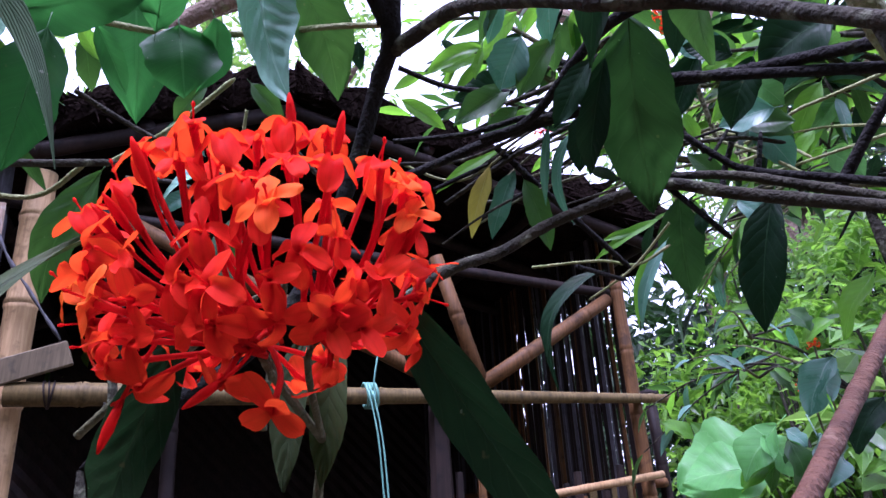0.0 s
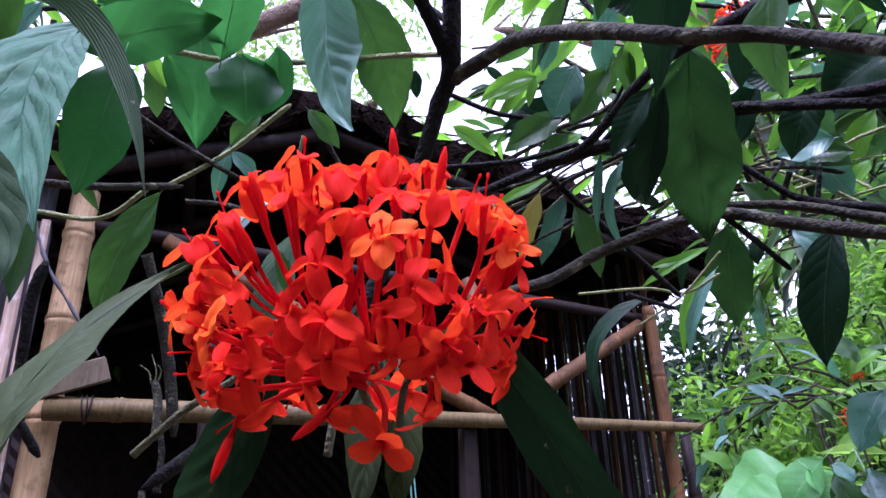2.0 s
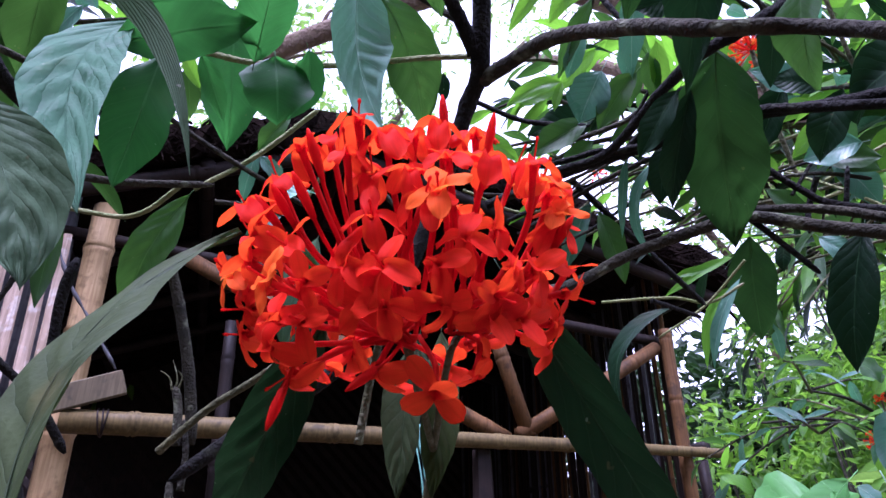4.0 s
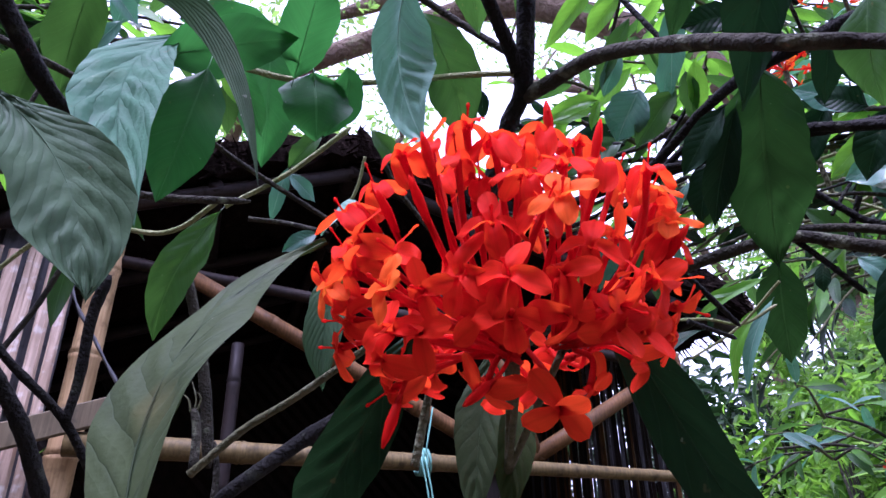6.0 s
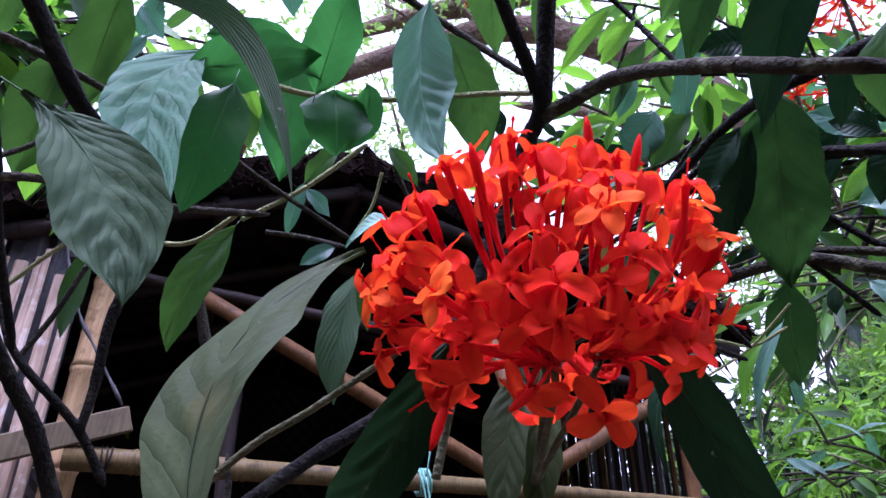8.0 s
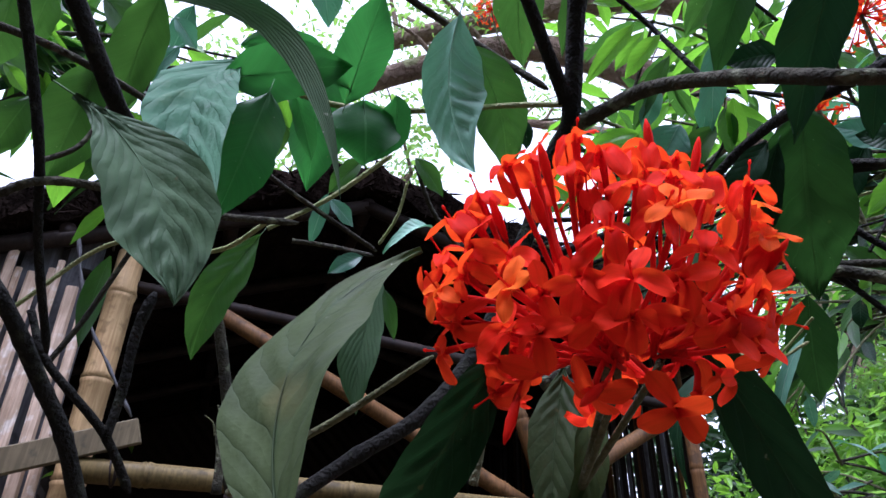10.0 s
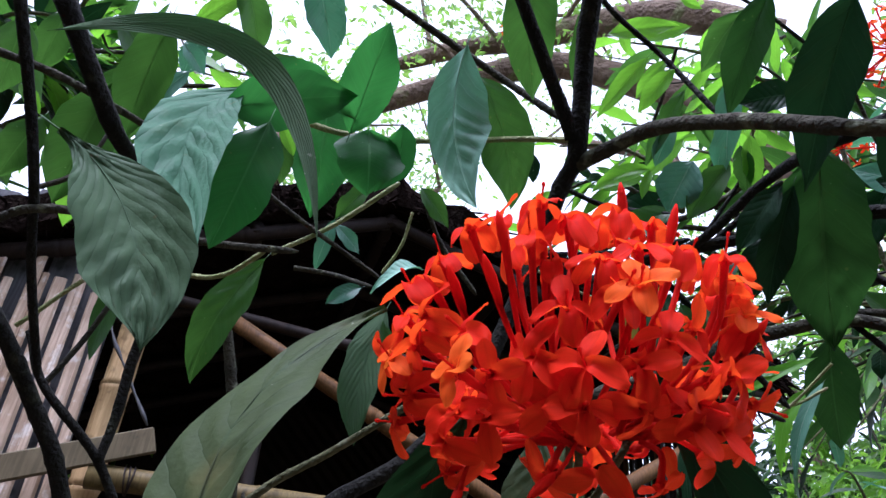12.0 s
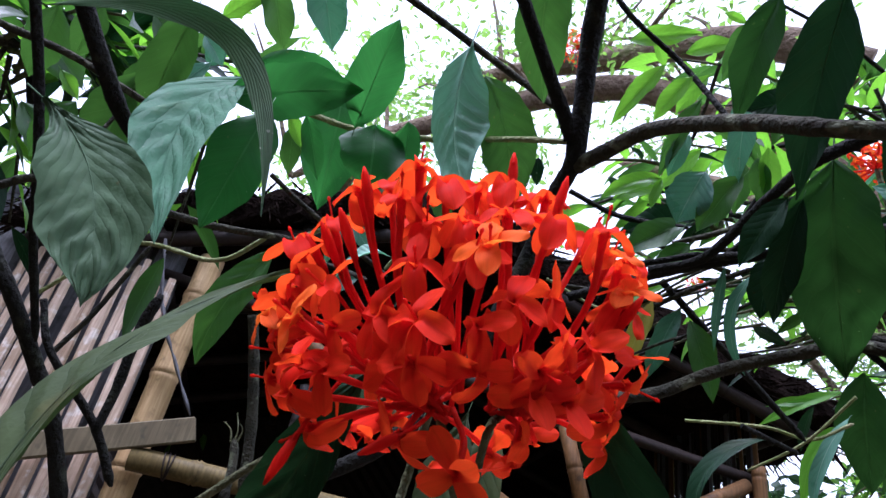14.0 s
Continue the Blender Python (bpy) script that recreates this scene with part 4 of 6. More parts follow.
branch(shrub, "twig", [(-0.2859, 0.5198, 1.5309), (-0.2209, 0.5232, 1.5817), (-0.1436, 0.5333, 1.5727), (-0.0975, 0.5249, 1.5884)], 0.0017, 0.0019)
branch(shrub, "bark", [(-0.1671, 0.3910, 1.5490), (-0.1563, 0.4023, 1.5693), (-0.1495, 0.4059, 1.6076)], 0.0017, 0.0012)
branch(shrub, "bark", [(-0.1427, 0.5533, 1.6778), (-0.1150, 0.5849, 1.6619), (-0.0503, 0.6410, 1.6280)], 0.0023, 0.0023)
branch(shrub, "twig", [(-0.1361, 0.5938, 1.6309), (-0.0857, 0.6012, 1.6627), (-0.0284, 0.5974, 1.7016)], 0.0021, 0.0023)
branch(shrub, "bark", [(-0.0984, 0.5701, 1.6003), (-0.0712, 0.5848, 1.6012), (-0.0253, 0.5602, 1.5736)], 0.0021, 0.0017)
branch(shrub, "twig", [(-0.0094, 0.5855, 1.6586), (-0.0203, 0.5986, 1.6347), (-0.0373, 0.6062, 1.6125)], 0.0014, 0.0014)
branch(shrub, "bark", [(-0.0093, 0.6088, 1.6965), (0.0021, 0.6378, 1.6625), (0.0319, 0.6698, 1.6237)], 0.0021, 0.0023)
branch(shrub, "stem", [(-0.1324, 0.6036, 1.4122), (-0.0915, 0.5958, 1.4399), (-0.0489, 0.5865, 1.4588), (0.0247, 0.5550, 1.4883)], 0.0031, 0.0025)
branch(shrub, "stem", [(0.0625, 0.4851, 1.3910), (0.0743, 0.4681, 1.4253), (0.0949, 0.4295, 1.4490)], 0.0023, 0.0018)
branch(shrub, "brown", [(0.260, 0.420, 0.0), (0.245, 0.300, 0.8), (0.2272, 0.2471, 1.3368)], 0.0022, 0.0012, "reddish brown smooth branch")
branch(shrub, "brown", [(0.2272, 0.2471, 1.3368), (0.2425, 0.2719, 1.3466), (0.2800, 0.3325, 1.3705), (0.3191, 0.3958, 1.3955), (0.3650, 0.4700, 1.4250)], 0.0012, 0.003, "reddish brown smooth branch")
branch(shrub, "bark", [(0.3278, 0.5534, 1.7336), (0.3473, 0.5846, 1.6895)], 0.0015, 0.0015)
branch(shrub, "twig", [(0.3461, 0.3947, 1.5370), (0.3552, 0.4028, 1.5193), (0.3682, 0.4115, 1.4932), (0.4884, 0.4914, 1.2533)], 0.0057, 0.0057)
branch(shrub, "dark", [(0.4753, 0.5579, 1.6208), (0.4467, 0.6008, 1.5786), (0.4256, 0.6278, 1.5442)], 0.0033, 0.0047)
branch(shrub, "twig", [(0.3365, 0.7585, 1.5896), (0.3014, 0.7974, 1.5616), (0.2580, 0.8300, 1.5431)], 0.0014, 0.0012)
branch(shrub, "bark", [(-0.3313, 0.8446, 1.6944), (-0.3257, 0.8728, 1.6435), (-0.3183, 0.9064, 1.5657), (-0.3126, 0.9320, 1.4761)], 0.0070, 0.0077)
branch(shrub, "bark", [(-0.1265, 0.6302, 1.3870), (-0.1250, 0.6272, 1.4145), (-0.1272, 0.6211, 1.4385)], 0.0028, 0.0021)
branch(shrub, "dark", [(0.3646, 0.6280, 1.5971), (0.3577, 0.6420, 1.5765), (0.3507, 0.6324, 1.5532)], 0.0022, 0.0022)
branch(shrub, "bark", [(0.0997, 0.6596, 1.6331), (0.1588, 0.6666, 1.6336), (0.2369, 0.6359, 1.6448)], 0.0017, 0.0014)
branch(shrub, "dark", [(0.1244, 0.6925, 1.6211), (0.1777, 0.6790, 1.6333), (0.2317, 0.6528, 1.6366)], 0.0021, 0.0017)
branch(shrub, "twig", [(0.0871, 0.6724, 1.6473), (0.1456, 0.6919, 1.6268), (0.2034, 0.6645, 1.6389)], 0.0013, 0.0012)
branch(shrub, "dark", [(0.1948, 0.6495, 1.7003), (0.2303, 0.6399, 1.7114), (0.2521, 0.6019, 1.7241)], 0.0015, 0.0017)
branch(shrub, "dark", [(0.2294, 0.6394, 1.6591), (0.2551, 0.6161, 1.6891), (0.2645, 0.5894, 1.7053)], 0.0017, 0.0014)
branch(shrub, "bark", [(0.3415, 0.6731, 1.6251), (0.3816, 0.6629, 1.6191), (0.4142, 0.6563, 1.6057)], 0.0015, 0.0018)
branch(shrub, "twig", [(0.4013, 0.7062, 1.6357), (0.4416, 0.6817, 1.6489), (0.4772, 0.6614, 1.6519), (0.7195, 0.5226, 1.6727)], 0.0014, 0.0017)
branch(shrub, "dark", [(0.3552, 0.6586, 1.5996), (0.3829, 0.6517, 1.6385), (0.3919, 0.6287, 1.6696)], 0.0015, 0.0013)
branch(shrub, "bark", [(0.1950, 0.7497, 1.7396), (0.2525, 0.7370, 1.7502), (0.3016, 0.6931, 1.7616)], 0.0027, 0.0035)
branch(shrub, "bark", [(0.2542, 0.7614, 2.0178), (0.2354, 0.8066, 1.9782), (0.2154, 0.8409, 1.9442)], 0.0023, 0.0023)
branch(shrub, "stem", [(0.1560, 0.7066, 1.5854), (0.2105, 0.6890, 1.6038), (0.2592, 0.6635, 1.6036)], 0.0010, 0.0013)
branch(shrub, "bark", [(0.1770, 0.6625, 1.6249), (0.2190, 0.6426, 1.6397), (0.2557, 0.6195, 1.6343)], 0.0011, 0.0012)
branch(shrub, "stem", [(0.3368, 0.7838, 1.6722), (0.3804, 0.7564, 1.6804), (0.4155, 0.7244, 1.6734)], 0.0013, 0.0019)
branch(shrub, "bark", [(0.1310, 0.6799, 1.5610), (0.1634, 0.6665, 1.5748), (0.1943, 0.6440, 1.5787)], 0.0009, 0.0012)
branch(shrub, "bark", [(0.1606, 0.7645, 1.6740), (0.2316, 0.7471, 1.6856), (0.2948, 0.7202, 1.6799)], 0.0014, 0.0016)
branch(shrub, "stem", [(0.3149, 0.7359, 1.6331), (0.3740, 0.7124, 1.6268), (0.4216, 0.6750, 1.6190)], 0.0014, 0.0017)
branch(shrub, "stem", [(0.2088, 0.8025, 1.6780), (0.2623, 0.7852, 1.6836), (0.3107, 0.7542, 1.6857)], 0.0014, 0.0013)
branch(shrub, "bark", [(0.2681, 0.7567, 1.6194), (0.2961, 0.7416, 1.6196), (0.3199, 0.7191, 1.6101)], 0.0010, 0.0017)
branch(shrub, "dark", [(0.1439, 0.7235, 1.5909), (0.2003, 0.7059, 1.6118), (0.2528, 0.6726, 1.6278)], 0.0009, 0.0016)
branch(shrub, "bark", [(0.1567, 0.7423, 1.6248), (0.1940, 0.7329, 1.6246), (0.2292, 0.7128, 1.6188)], 0.0014, 0.0017)
branch(shrub, "bark", [(0.2389, 0.7074, 1.5972), (0.2830, 0.6901, 1.5998), (0.3217, 0.6587, 1.6020)], 0.0008, 0.0015)
branch(shrub, "dark", [(0.2770, 0.6878, 1.6323), (0.3291, 0.6705, 1.6238), (0.3726, 0.6371, 1.6174)], 0.0009, 0.0012)
branch(shrub, "twig", [(0.3054, 0.7547, 1.6599), (0.3376, 0.7389, 1.6554), (0.3650, 0.7114, 1.6494)], 0.0014, 0.0015)
branch(shrub, "dark", [(0.2817, 0.7461, 1.7037), (0.3196, 0.7202, 1.7152), (0.3513, 0.6889, 1.7134)], 0.0011, 0.0015)
branch(shrub, "twig", [(0.3044, 0.7477, 1.6863), (0.3519, 0.7254, 1.6861), (0.3914, 0.6930, 1.6792)], 0.0010, 0.0016)
branch(shrub, "stem", [(0.1777, 0.7230, 1.6309), (0.2197, 0.7008, 1.6516), (0.2569, 0.6731, 1.6549)], 0.0012, 0.0011)
branch(shrub, "twig", [(0.3686, 0.8133, 1.6987), (0.3968, 0.7928, 1.7000), (0.4186, 0.7715, 1.6821)], 0.0014, 0.0013)
branch(shrub, "twig", [(0.3888, 0.6944, 1.6374), (0.4146, 0.6804, 1.6225), (0.4330, 0.6632, 1.5930)], 0.0009, 0.0014)
branch(shrub, "twig", [(0.4035, 0.6852, 1.5935), (0.4277, 0.6644, 1.5909), (0.4448, 0.6353, 1.5840), (0.5834, 0.3988, 1.5272)], 0.0012, 0.0012)
branch(shrub, "stem", [(0.4130, 0.7992, 1.6133), (0.4378, 0.7787, 1.6138), (0.4575, 0.7445, 1.6196)], 0.0012, 0.0014)
branch(shrub, "twig", [(0.4847, 0.8121, 1.6976), (0.5145, 0.7909, 1.6882), (0.5365, 0.7638, 1.6702), (0.6934, 0.5708, 1.5417)], 0.0011, 0.0017)
branch(shrub, "twig", [(0.3924, 0.8124, 1.6751), (0.4208, 0.7973, 1.6638), (0.4442, 0.7679, 1.6579)], 0.0015, 0.0018)
branch(shrub, "twig", [(0.3629, 0.6828, 1.6352), (0.3993, 0.6730, 1.6072), (0.4268, 0.6549, 1.5709)], 0.0012, 0.0015)
branch(shrub, "stem", [(0.3961, 0.7821, 1.5943), (0.4312, 0.7590, 1.5929), (0.4585, 0.7267, 1.5872)], 0.0011, 0.0013)
branch(shrub, "stem", [(0.3555, 0.8230, 1.7000), (0.3862, 0.8050, 1.6969), (0.4115, 0.7784, 1.6877)], 0.0015, 0.0015)
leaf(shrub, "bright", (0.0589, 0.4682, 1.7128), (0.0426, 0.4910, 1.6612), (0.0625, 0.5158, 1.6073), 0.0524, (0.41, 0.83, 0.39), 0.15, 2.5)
leaf(shrub, "mid", (0.0617, 0.4895, 1.7086), (0.0760, 0.5232, 1.6714), (0.0786, 0.5519, 1.6300), 0.0409, (0.30, -0.78, -0.55), 0.20, 1.0)
leaf(shrub, "back", (-0.0244, 0.5046, 1.6803), (-0.0247, 0.5132, 1.6556), (-0.0244, 0.5208, 1.6306), 0.0517, (0.53, -0.81, -0.26), 0.05, 0.0)
leaf(shrub, "back", (-0.0926, 0.4265, 1.6341), (-0.0602, 0.4487, 1.6605), (-0.0223, 0.4726, 1.6825), 0.0384, (0.69, -0.48, -0.55), 0.10, 0.0)
leaf(shrub, "back", (-0.0661, 0.5068, 1.7298), (-0.0755, 0.5315, 1.6851), (-0.0831, 0.5531, 1.6374), 0.0496, (0.54, -0.71, -0.45), 0.25, 0.0)
leaf(shrub, "back", (-0.0602, 0.4303, 1.6233), (-0.0756, 0.4430, 1.5839), (-0.0911, 0.4506, 1.5429), 0.0411, (0.36, -0.86, -0.36), 0.20, 0.2)
leaf(shrub, "grey", (-0.083, 0.299, 1.560), (-0.0145, 0.3428, 1.5735), (0.0277, 0.3557, 1.4800), 0.0135, (0.25, -0.85, -0.45), 0.12, 0.0)
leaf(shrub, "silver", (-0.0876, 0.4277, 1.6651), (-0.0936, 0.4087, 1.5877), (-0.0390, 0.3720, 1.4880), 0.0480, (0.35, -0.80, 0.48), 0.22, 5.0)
leaf(shrub, "grey", (-0.0852, 0.3248, 1.5264), (-0.0559, 0.3488, 1.4886), (-0.0300, 0.3500, 1.4330), 0.0440, (0.50, -0.80, 0.25), 0.25, 4.0, 0.0, 1.5)
leaf(shrub, "olive", (0.0550, 0.2770, 1.3400), (0.0455, 0.3110, 1.3915), (0.0677, 0.3319, 1.4383), 0.0350, (-0.34, -0.90, 0.28), 0.05, 2.0)
leaf(shrub, "olive", (0.1107, 0.4138, 1.4228), (0.1054, 0.4181, 1.3892), (0.1012, 0.4178, 1.3581), 0.0195, (-0.31, -0.95, -0.01), 0.20, 3.5)
leaf(shrub, "olive", (0.1196, 0.4192, 1.4242), (0.1177, 0.4265, 1.3902), (0.1128, 0.4290, 1.3582), 0.0158, (0.12, -0.98, -0.16), 0.20, 3.0)
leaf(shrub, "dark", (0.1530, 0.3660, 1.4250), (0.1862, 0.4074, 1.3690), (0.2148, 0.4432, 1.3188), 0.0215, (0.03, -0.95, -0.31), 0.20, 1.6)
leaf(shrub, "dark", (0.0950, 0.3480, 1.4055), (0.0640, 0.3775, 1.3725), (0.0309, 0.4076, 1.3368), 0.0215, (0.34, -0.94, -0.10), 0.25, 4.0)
leaf(shrub, "grey", (-0.0542, 0.6735, 1.6158), (-0.0721, 0.6852, 1.5541), (-0.0756, 0.6943, 1.4946), 0.0360, (0.11, -0.98, -0.19), 0.20, 0.4)
leaf(shrub, "mid", (-0.1456, 0.5989, 1.6297), (-0.1820, 0.6099, 1.5761), (-0.2013, 0.6224, 1.5248), 0.0352, (0.29, -0.89, -0.35), 0.25, 1.5)
leaf(shrub, "bright", (0.0487, 0.436, 1.513), (0.0379, 0.43, 1.5054), (0.0205, 0.44, 1.5009), 0.0135, (-0.2, -0.9, 0.4), 0.35, 0.0, label="pale curled leaf")
leaf(shrub, "mid", (-0.0192, 0.5765, 1.5535), (-0.0170, 0.5861, 1.5362), (-0.0146, 0.5950, 1.5187), 0.0108, (0.54, -0.77, -0.34), 0.25, 0.0)
leaf(shrub, "mid", (-0.1567, 0.4175, 1.7275), (-0.1810, 0.4417, 1.6917), (-0.2032, 0.4639, 1.6524), 0.0376, (0.32, -0.71, -0.63), 0.25, 0.0)
leaf(shrub, "mid", (-0.2296, 0.4586, 1.7134), (-0.2555, 0.4786, 1.6703), (-0.2780, 0.4958, 1.6251), 0.0475, (0.60, -0.57, -0.57), 0.25, 0.0)
leaf(shrub, "lit", (-0.2857, 0.4933, 1.7109), (-0.2973, 0.5178, 1.6742), (-0.3070, 0.5405, 1.6355), 0.0329, (0.80, -0.38, -0.47), 0.25, 0.0)
leaf(shrub, "pale", (-0.1854, 0.4766, 1.7355), (-0.1739, 0.4681, 1.7504), (-0.1620, 0.4592, 1.7646), 0.0186, (0.42, -0.59, -0.69), 0.25, 0.0)
leaf(shrub, "pale", (-0.1596, 0.4552, 1.7125), (-0.1746, 0.4562, 1.6928), (-0.1886, 0.4565, 1.6729), 0.0142, (0.47, -0.80, -0.37), 0.25, 0.0)
leaf(shrub, "back", (-0.0666, 0.4767, 1.6652), (-0.0648, 0.4942, 1.6486), (-0.0626, 0.5113, 1.6308), 0.0162, (0.62, -0.59, -0.52), 0.25, 0.0)
leaf(shrub, "mid", (-0.0867, 0.4908, 1.6701), (-0.0903, 0.5027, 1.6557), (-0.0936, 0.5143, 1.6406), 0.0155, (0.52, -0.60, -0.60), 0.25, 0.0)
leaf(shrub, "mid", (-0.2727, 0.4518, 1.6754), (-0.2884, 0.4577, 1.6513), (-0.3028, 0.4629, 1.6270), 0.0277, (0.58, -0.64, -0.51), 0.25, 0.0)
leaf(shrub, "lit", (-0.3129, 0.4499, 1.7172), (-0.3103, 0.4620, 1.7106), (-0.3075, 0.4742, 1.7036), 0.0127, (0.90, -0.35, -0.27), 0.25, 0.0)
leaf(shrub, "mid", (-0.2320, 0.3776, 1.6911), (-0.2447, 0.3907, 1.6696), (-0.2565, 0.4034, 1.6471), 0.0270, (0.74, -0.32, -0.60), 0.25, 0.0)
leaf(shrub, "mid", (-0.2429, 0.4068, 1.7377), (-0.2560, 0.4178, 1.7186), (-0.2684, 0.4283, 1.6987), 0.0237, (0.65, -0.40, -0.65), 0.25, 0.0)
leaf(shrub, "back", (-0.0340, 0.4927, 1.6659), (-0.0151, 0.4697, 1.6972), (0.0045, 0.4455, 1.7249), 0.0379, (0.33, -0.62, -0.71), 0.25, 0.0)
leaf(shrub, "pale", (-0.0193, 0.3755, 1.6934), (-0.0201, 0.3981, 1.6793), (-0.0203, 0.4209, 1.6632), 0.0265, (0.67, -0.40, -0.63), 0.25, 0.0)
leaf(shrub, "back", (-0.0908, 0.4330, 1.6770), (-0.0592, 0.4554, 1.6824), (-0.0264, 0.4885, 1.6745), 0.0282, (0.61, -0.72, -0.34), 0.25, 0.0)
leaf(shrub, "mid", (0.1070, 0.4644, 1.8026), (0.0965, 0.4994, 1.7646), (0.0968, 0.5341, 1.7222), 0.0409, (0.20, -0.73, -0.66), 0.20, 0.8)
leaf(shrub, "mid", (0.1431, 0.4899, 1.7778), (0.1351, 0.5121, 1.7543), (0.1269, 0.5336, 1.7286), 0.0136, (-0.17, -0.76, -0.62), 0.25, 0.0)
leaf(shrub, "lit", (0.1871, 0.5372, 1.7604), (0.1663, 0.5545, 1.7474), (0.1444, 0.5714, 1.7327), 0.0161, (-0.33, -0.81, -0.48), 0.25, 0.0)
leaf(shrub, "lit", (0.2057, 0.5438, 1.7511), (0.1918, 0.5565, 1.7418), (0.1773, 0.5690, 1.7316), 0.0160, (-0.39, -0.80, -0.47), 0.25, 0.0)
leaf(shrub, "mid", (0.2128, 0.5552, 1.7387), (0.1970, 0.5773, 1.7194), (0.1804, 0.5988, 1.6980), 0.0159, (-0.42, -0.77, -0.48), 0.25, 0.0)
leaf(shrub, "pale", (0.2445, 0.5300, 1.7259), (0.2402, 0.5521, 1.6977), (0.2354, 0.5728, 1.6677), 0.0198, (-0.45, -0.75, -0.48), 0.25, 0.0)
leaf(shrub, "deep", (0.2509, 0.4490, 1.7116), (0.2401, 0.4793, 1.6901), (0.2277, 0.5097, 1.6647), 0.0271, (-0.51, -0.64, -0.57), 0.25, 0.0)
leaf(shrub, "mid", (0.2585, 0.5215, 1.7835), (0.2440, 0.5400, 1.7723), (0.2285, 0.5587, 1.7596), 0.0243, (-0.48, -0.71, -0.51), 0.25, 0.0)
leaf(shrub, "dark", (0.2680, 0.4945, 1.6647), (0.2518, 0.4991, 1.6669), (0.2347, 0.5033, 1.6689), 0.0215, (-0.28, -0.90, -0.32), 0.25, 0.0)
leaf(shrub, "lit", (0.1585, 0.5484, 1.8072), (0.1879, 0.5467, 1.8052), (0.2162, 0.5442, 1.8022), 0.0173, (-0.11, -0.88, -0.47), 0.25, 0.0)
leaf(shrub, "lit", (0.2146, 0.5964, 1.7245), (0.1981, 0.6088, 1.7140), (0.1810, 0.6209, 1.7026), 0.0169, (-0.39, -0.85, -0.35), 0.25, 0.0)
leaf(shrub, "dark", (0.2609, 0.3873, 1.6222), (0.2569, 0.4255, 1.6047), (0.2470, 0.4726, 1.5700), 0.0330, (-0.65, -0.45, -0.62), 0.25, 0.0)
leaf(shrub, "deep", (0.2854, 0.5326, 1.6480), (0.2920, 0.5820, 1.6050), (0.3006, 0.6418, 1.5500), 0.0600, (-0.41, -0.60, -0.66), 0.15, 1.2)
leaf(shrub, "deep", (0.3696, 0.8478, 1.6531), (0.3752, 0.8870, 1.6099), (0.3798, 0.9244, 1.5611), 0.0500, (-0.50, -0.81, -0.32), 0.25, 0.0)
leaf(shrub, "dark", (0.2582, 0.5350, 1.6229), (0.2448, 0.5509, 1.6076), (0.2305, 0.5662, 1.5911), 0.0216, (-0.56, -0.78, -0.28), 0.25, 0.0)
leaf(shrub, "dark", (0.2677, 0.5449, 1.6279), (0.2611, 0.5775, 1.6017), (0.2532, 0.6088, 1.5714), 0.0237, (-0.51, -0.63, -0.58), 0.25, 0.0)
leaf(shrub, "mid", (0.2389, 0.5717, 1.6729), (0.2236, 0.5863, 1.6592), (0.2076, 0.6004, 1.6442), 0.0239, (-0.46, -0.83, -0.33), 0.25, 0.0)
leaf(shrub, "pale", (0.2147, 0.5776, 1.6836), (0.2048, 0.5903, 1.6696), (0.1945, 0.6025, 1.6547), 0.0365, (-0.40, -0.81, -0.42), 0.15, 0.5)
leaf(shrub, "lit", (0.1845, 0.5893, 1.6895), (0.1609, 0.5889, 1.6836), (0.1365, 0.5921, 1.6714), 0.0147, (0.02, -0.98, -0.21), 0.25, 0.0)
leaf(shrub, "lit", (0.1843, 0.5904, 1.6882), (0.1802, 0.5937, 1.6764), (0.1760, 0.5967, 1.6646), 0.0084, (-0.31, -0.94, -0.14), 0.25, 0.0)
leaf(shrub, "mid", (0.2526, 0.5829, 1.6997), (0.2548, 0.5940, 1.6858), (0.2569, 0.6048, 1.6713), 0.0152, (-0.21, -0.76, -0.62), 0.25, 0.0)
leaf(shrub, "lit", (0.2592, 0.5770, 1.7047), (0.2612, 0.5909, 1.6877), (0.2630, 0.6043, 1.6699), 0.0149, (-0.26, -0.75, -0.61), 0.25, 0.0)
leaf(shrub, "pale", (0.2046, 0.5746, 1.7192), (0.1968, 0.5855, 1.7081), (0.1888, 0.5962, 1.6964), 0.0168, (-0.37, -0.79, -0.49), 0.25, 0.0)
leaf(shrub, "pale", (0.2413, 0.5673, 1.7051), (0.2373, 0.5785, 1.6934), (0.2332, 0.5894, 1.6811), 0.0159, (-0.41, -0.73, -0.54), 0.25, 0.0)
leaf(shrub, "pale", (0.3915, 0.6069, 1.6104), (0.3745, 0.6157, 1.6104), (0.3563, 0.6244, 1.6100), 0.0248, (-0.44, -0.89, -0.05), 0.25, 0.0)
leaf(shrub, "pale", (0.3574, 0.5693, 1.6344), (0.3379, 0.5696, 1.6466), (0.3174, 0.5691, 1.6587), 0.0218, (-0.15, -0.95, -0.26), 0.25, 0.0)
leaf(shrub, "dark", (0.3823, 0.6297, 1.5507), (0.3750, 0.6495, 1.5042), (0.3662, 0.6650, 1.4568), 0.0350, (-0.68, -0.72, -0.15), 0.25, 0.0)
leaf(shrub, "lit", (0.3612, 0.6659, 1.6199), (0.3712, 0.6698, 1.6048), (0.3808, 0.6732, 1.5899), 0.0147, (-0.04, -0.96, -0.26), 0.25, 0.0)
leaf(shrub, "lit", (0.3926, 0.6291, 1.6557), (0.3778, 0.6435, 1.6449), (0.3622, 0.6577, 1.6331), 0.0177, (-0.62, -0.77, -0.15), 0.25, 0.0)
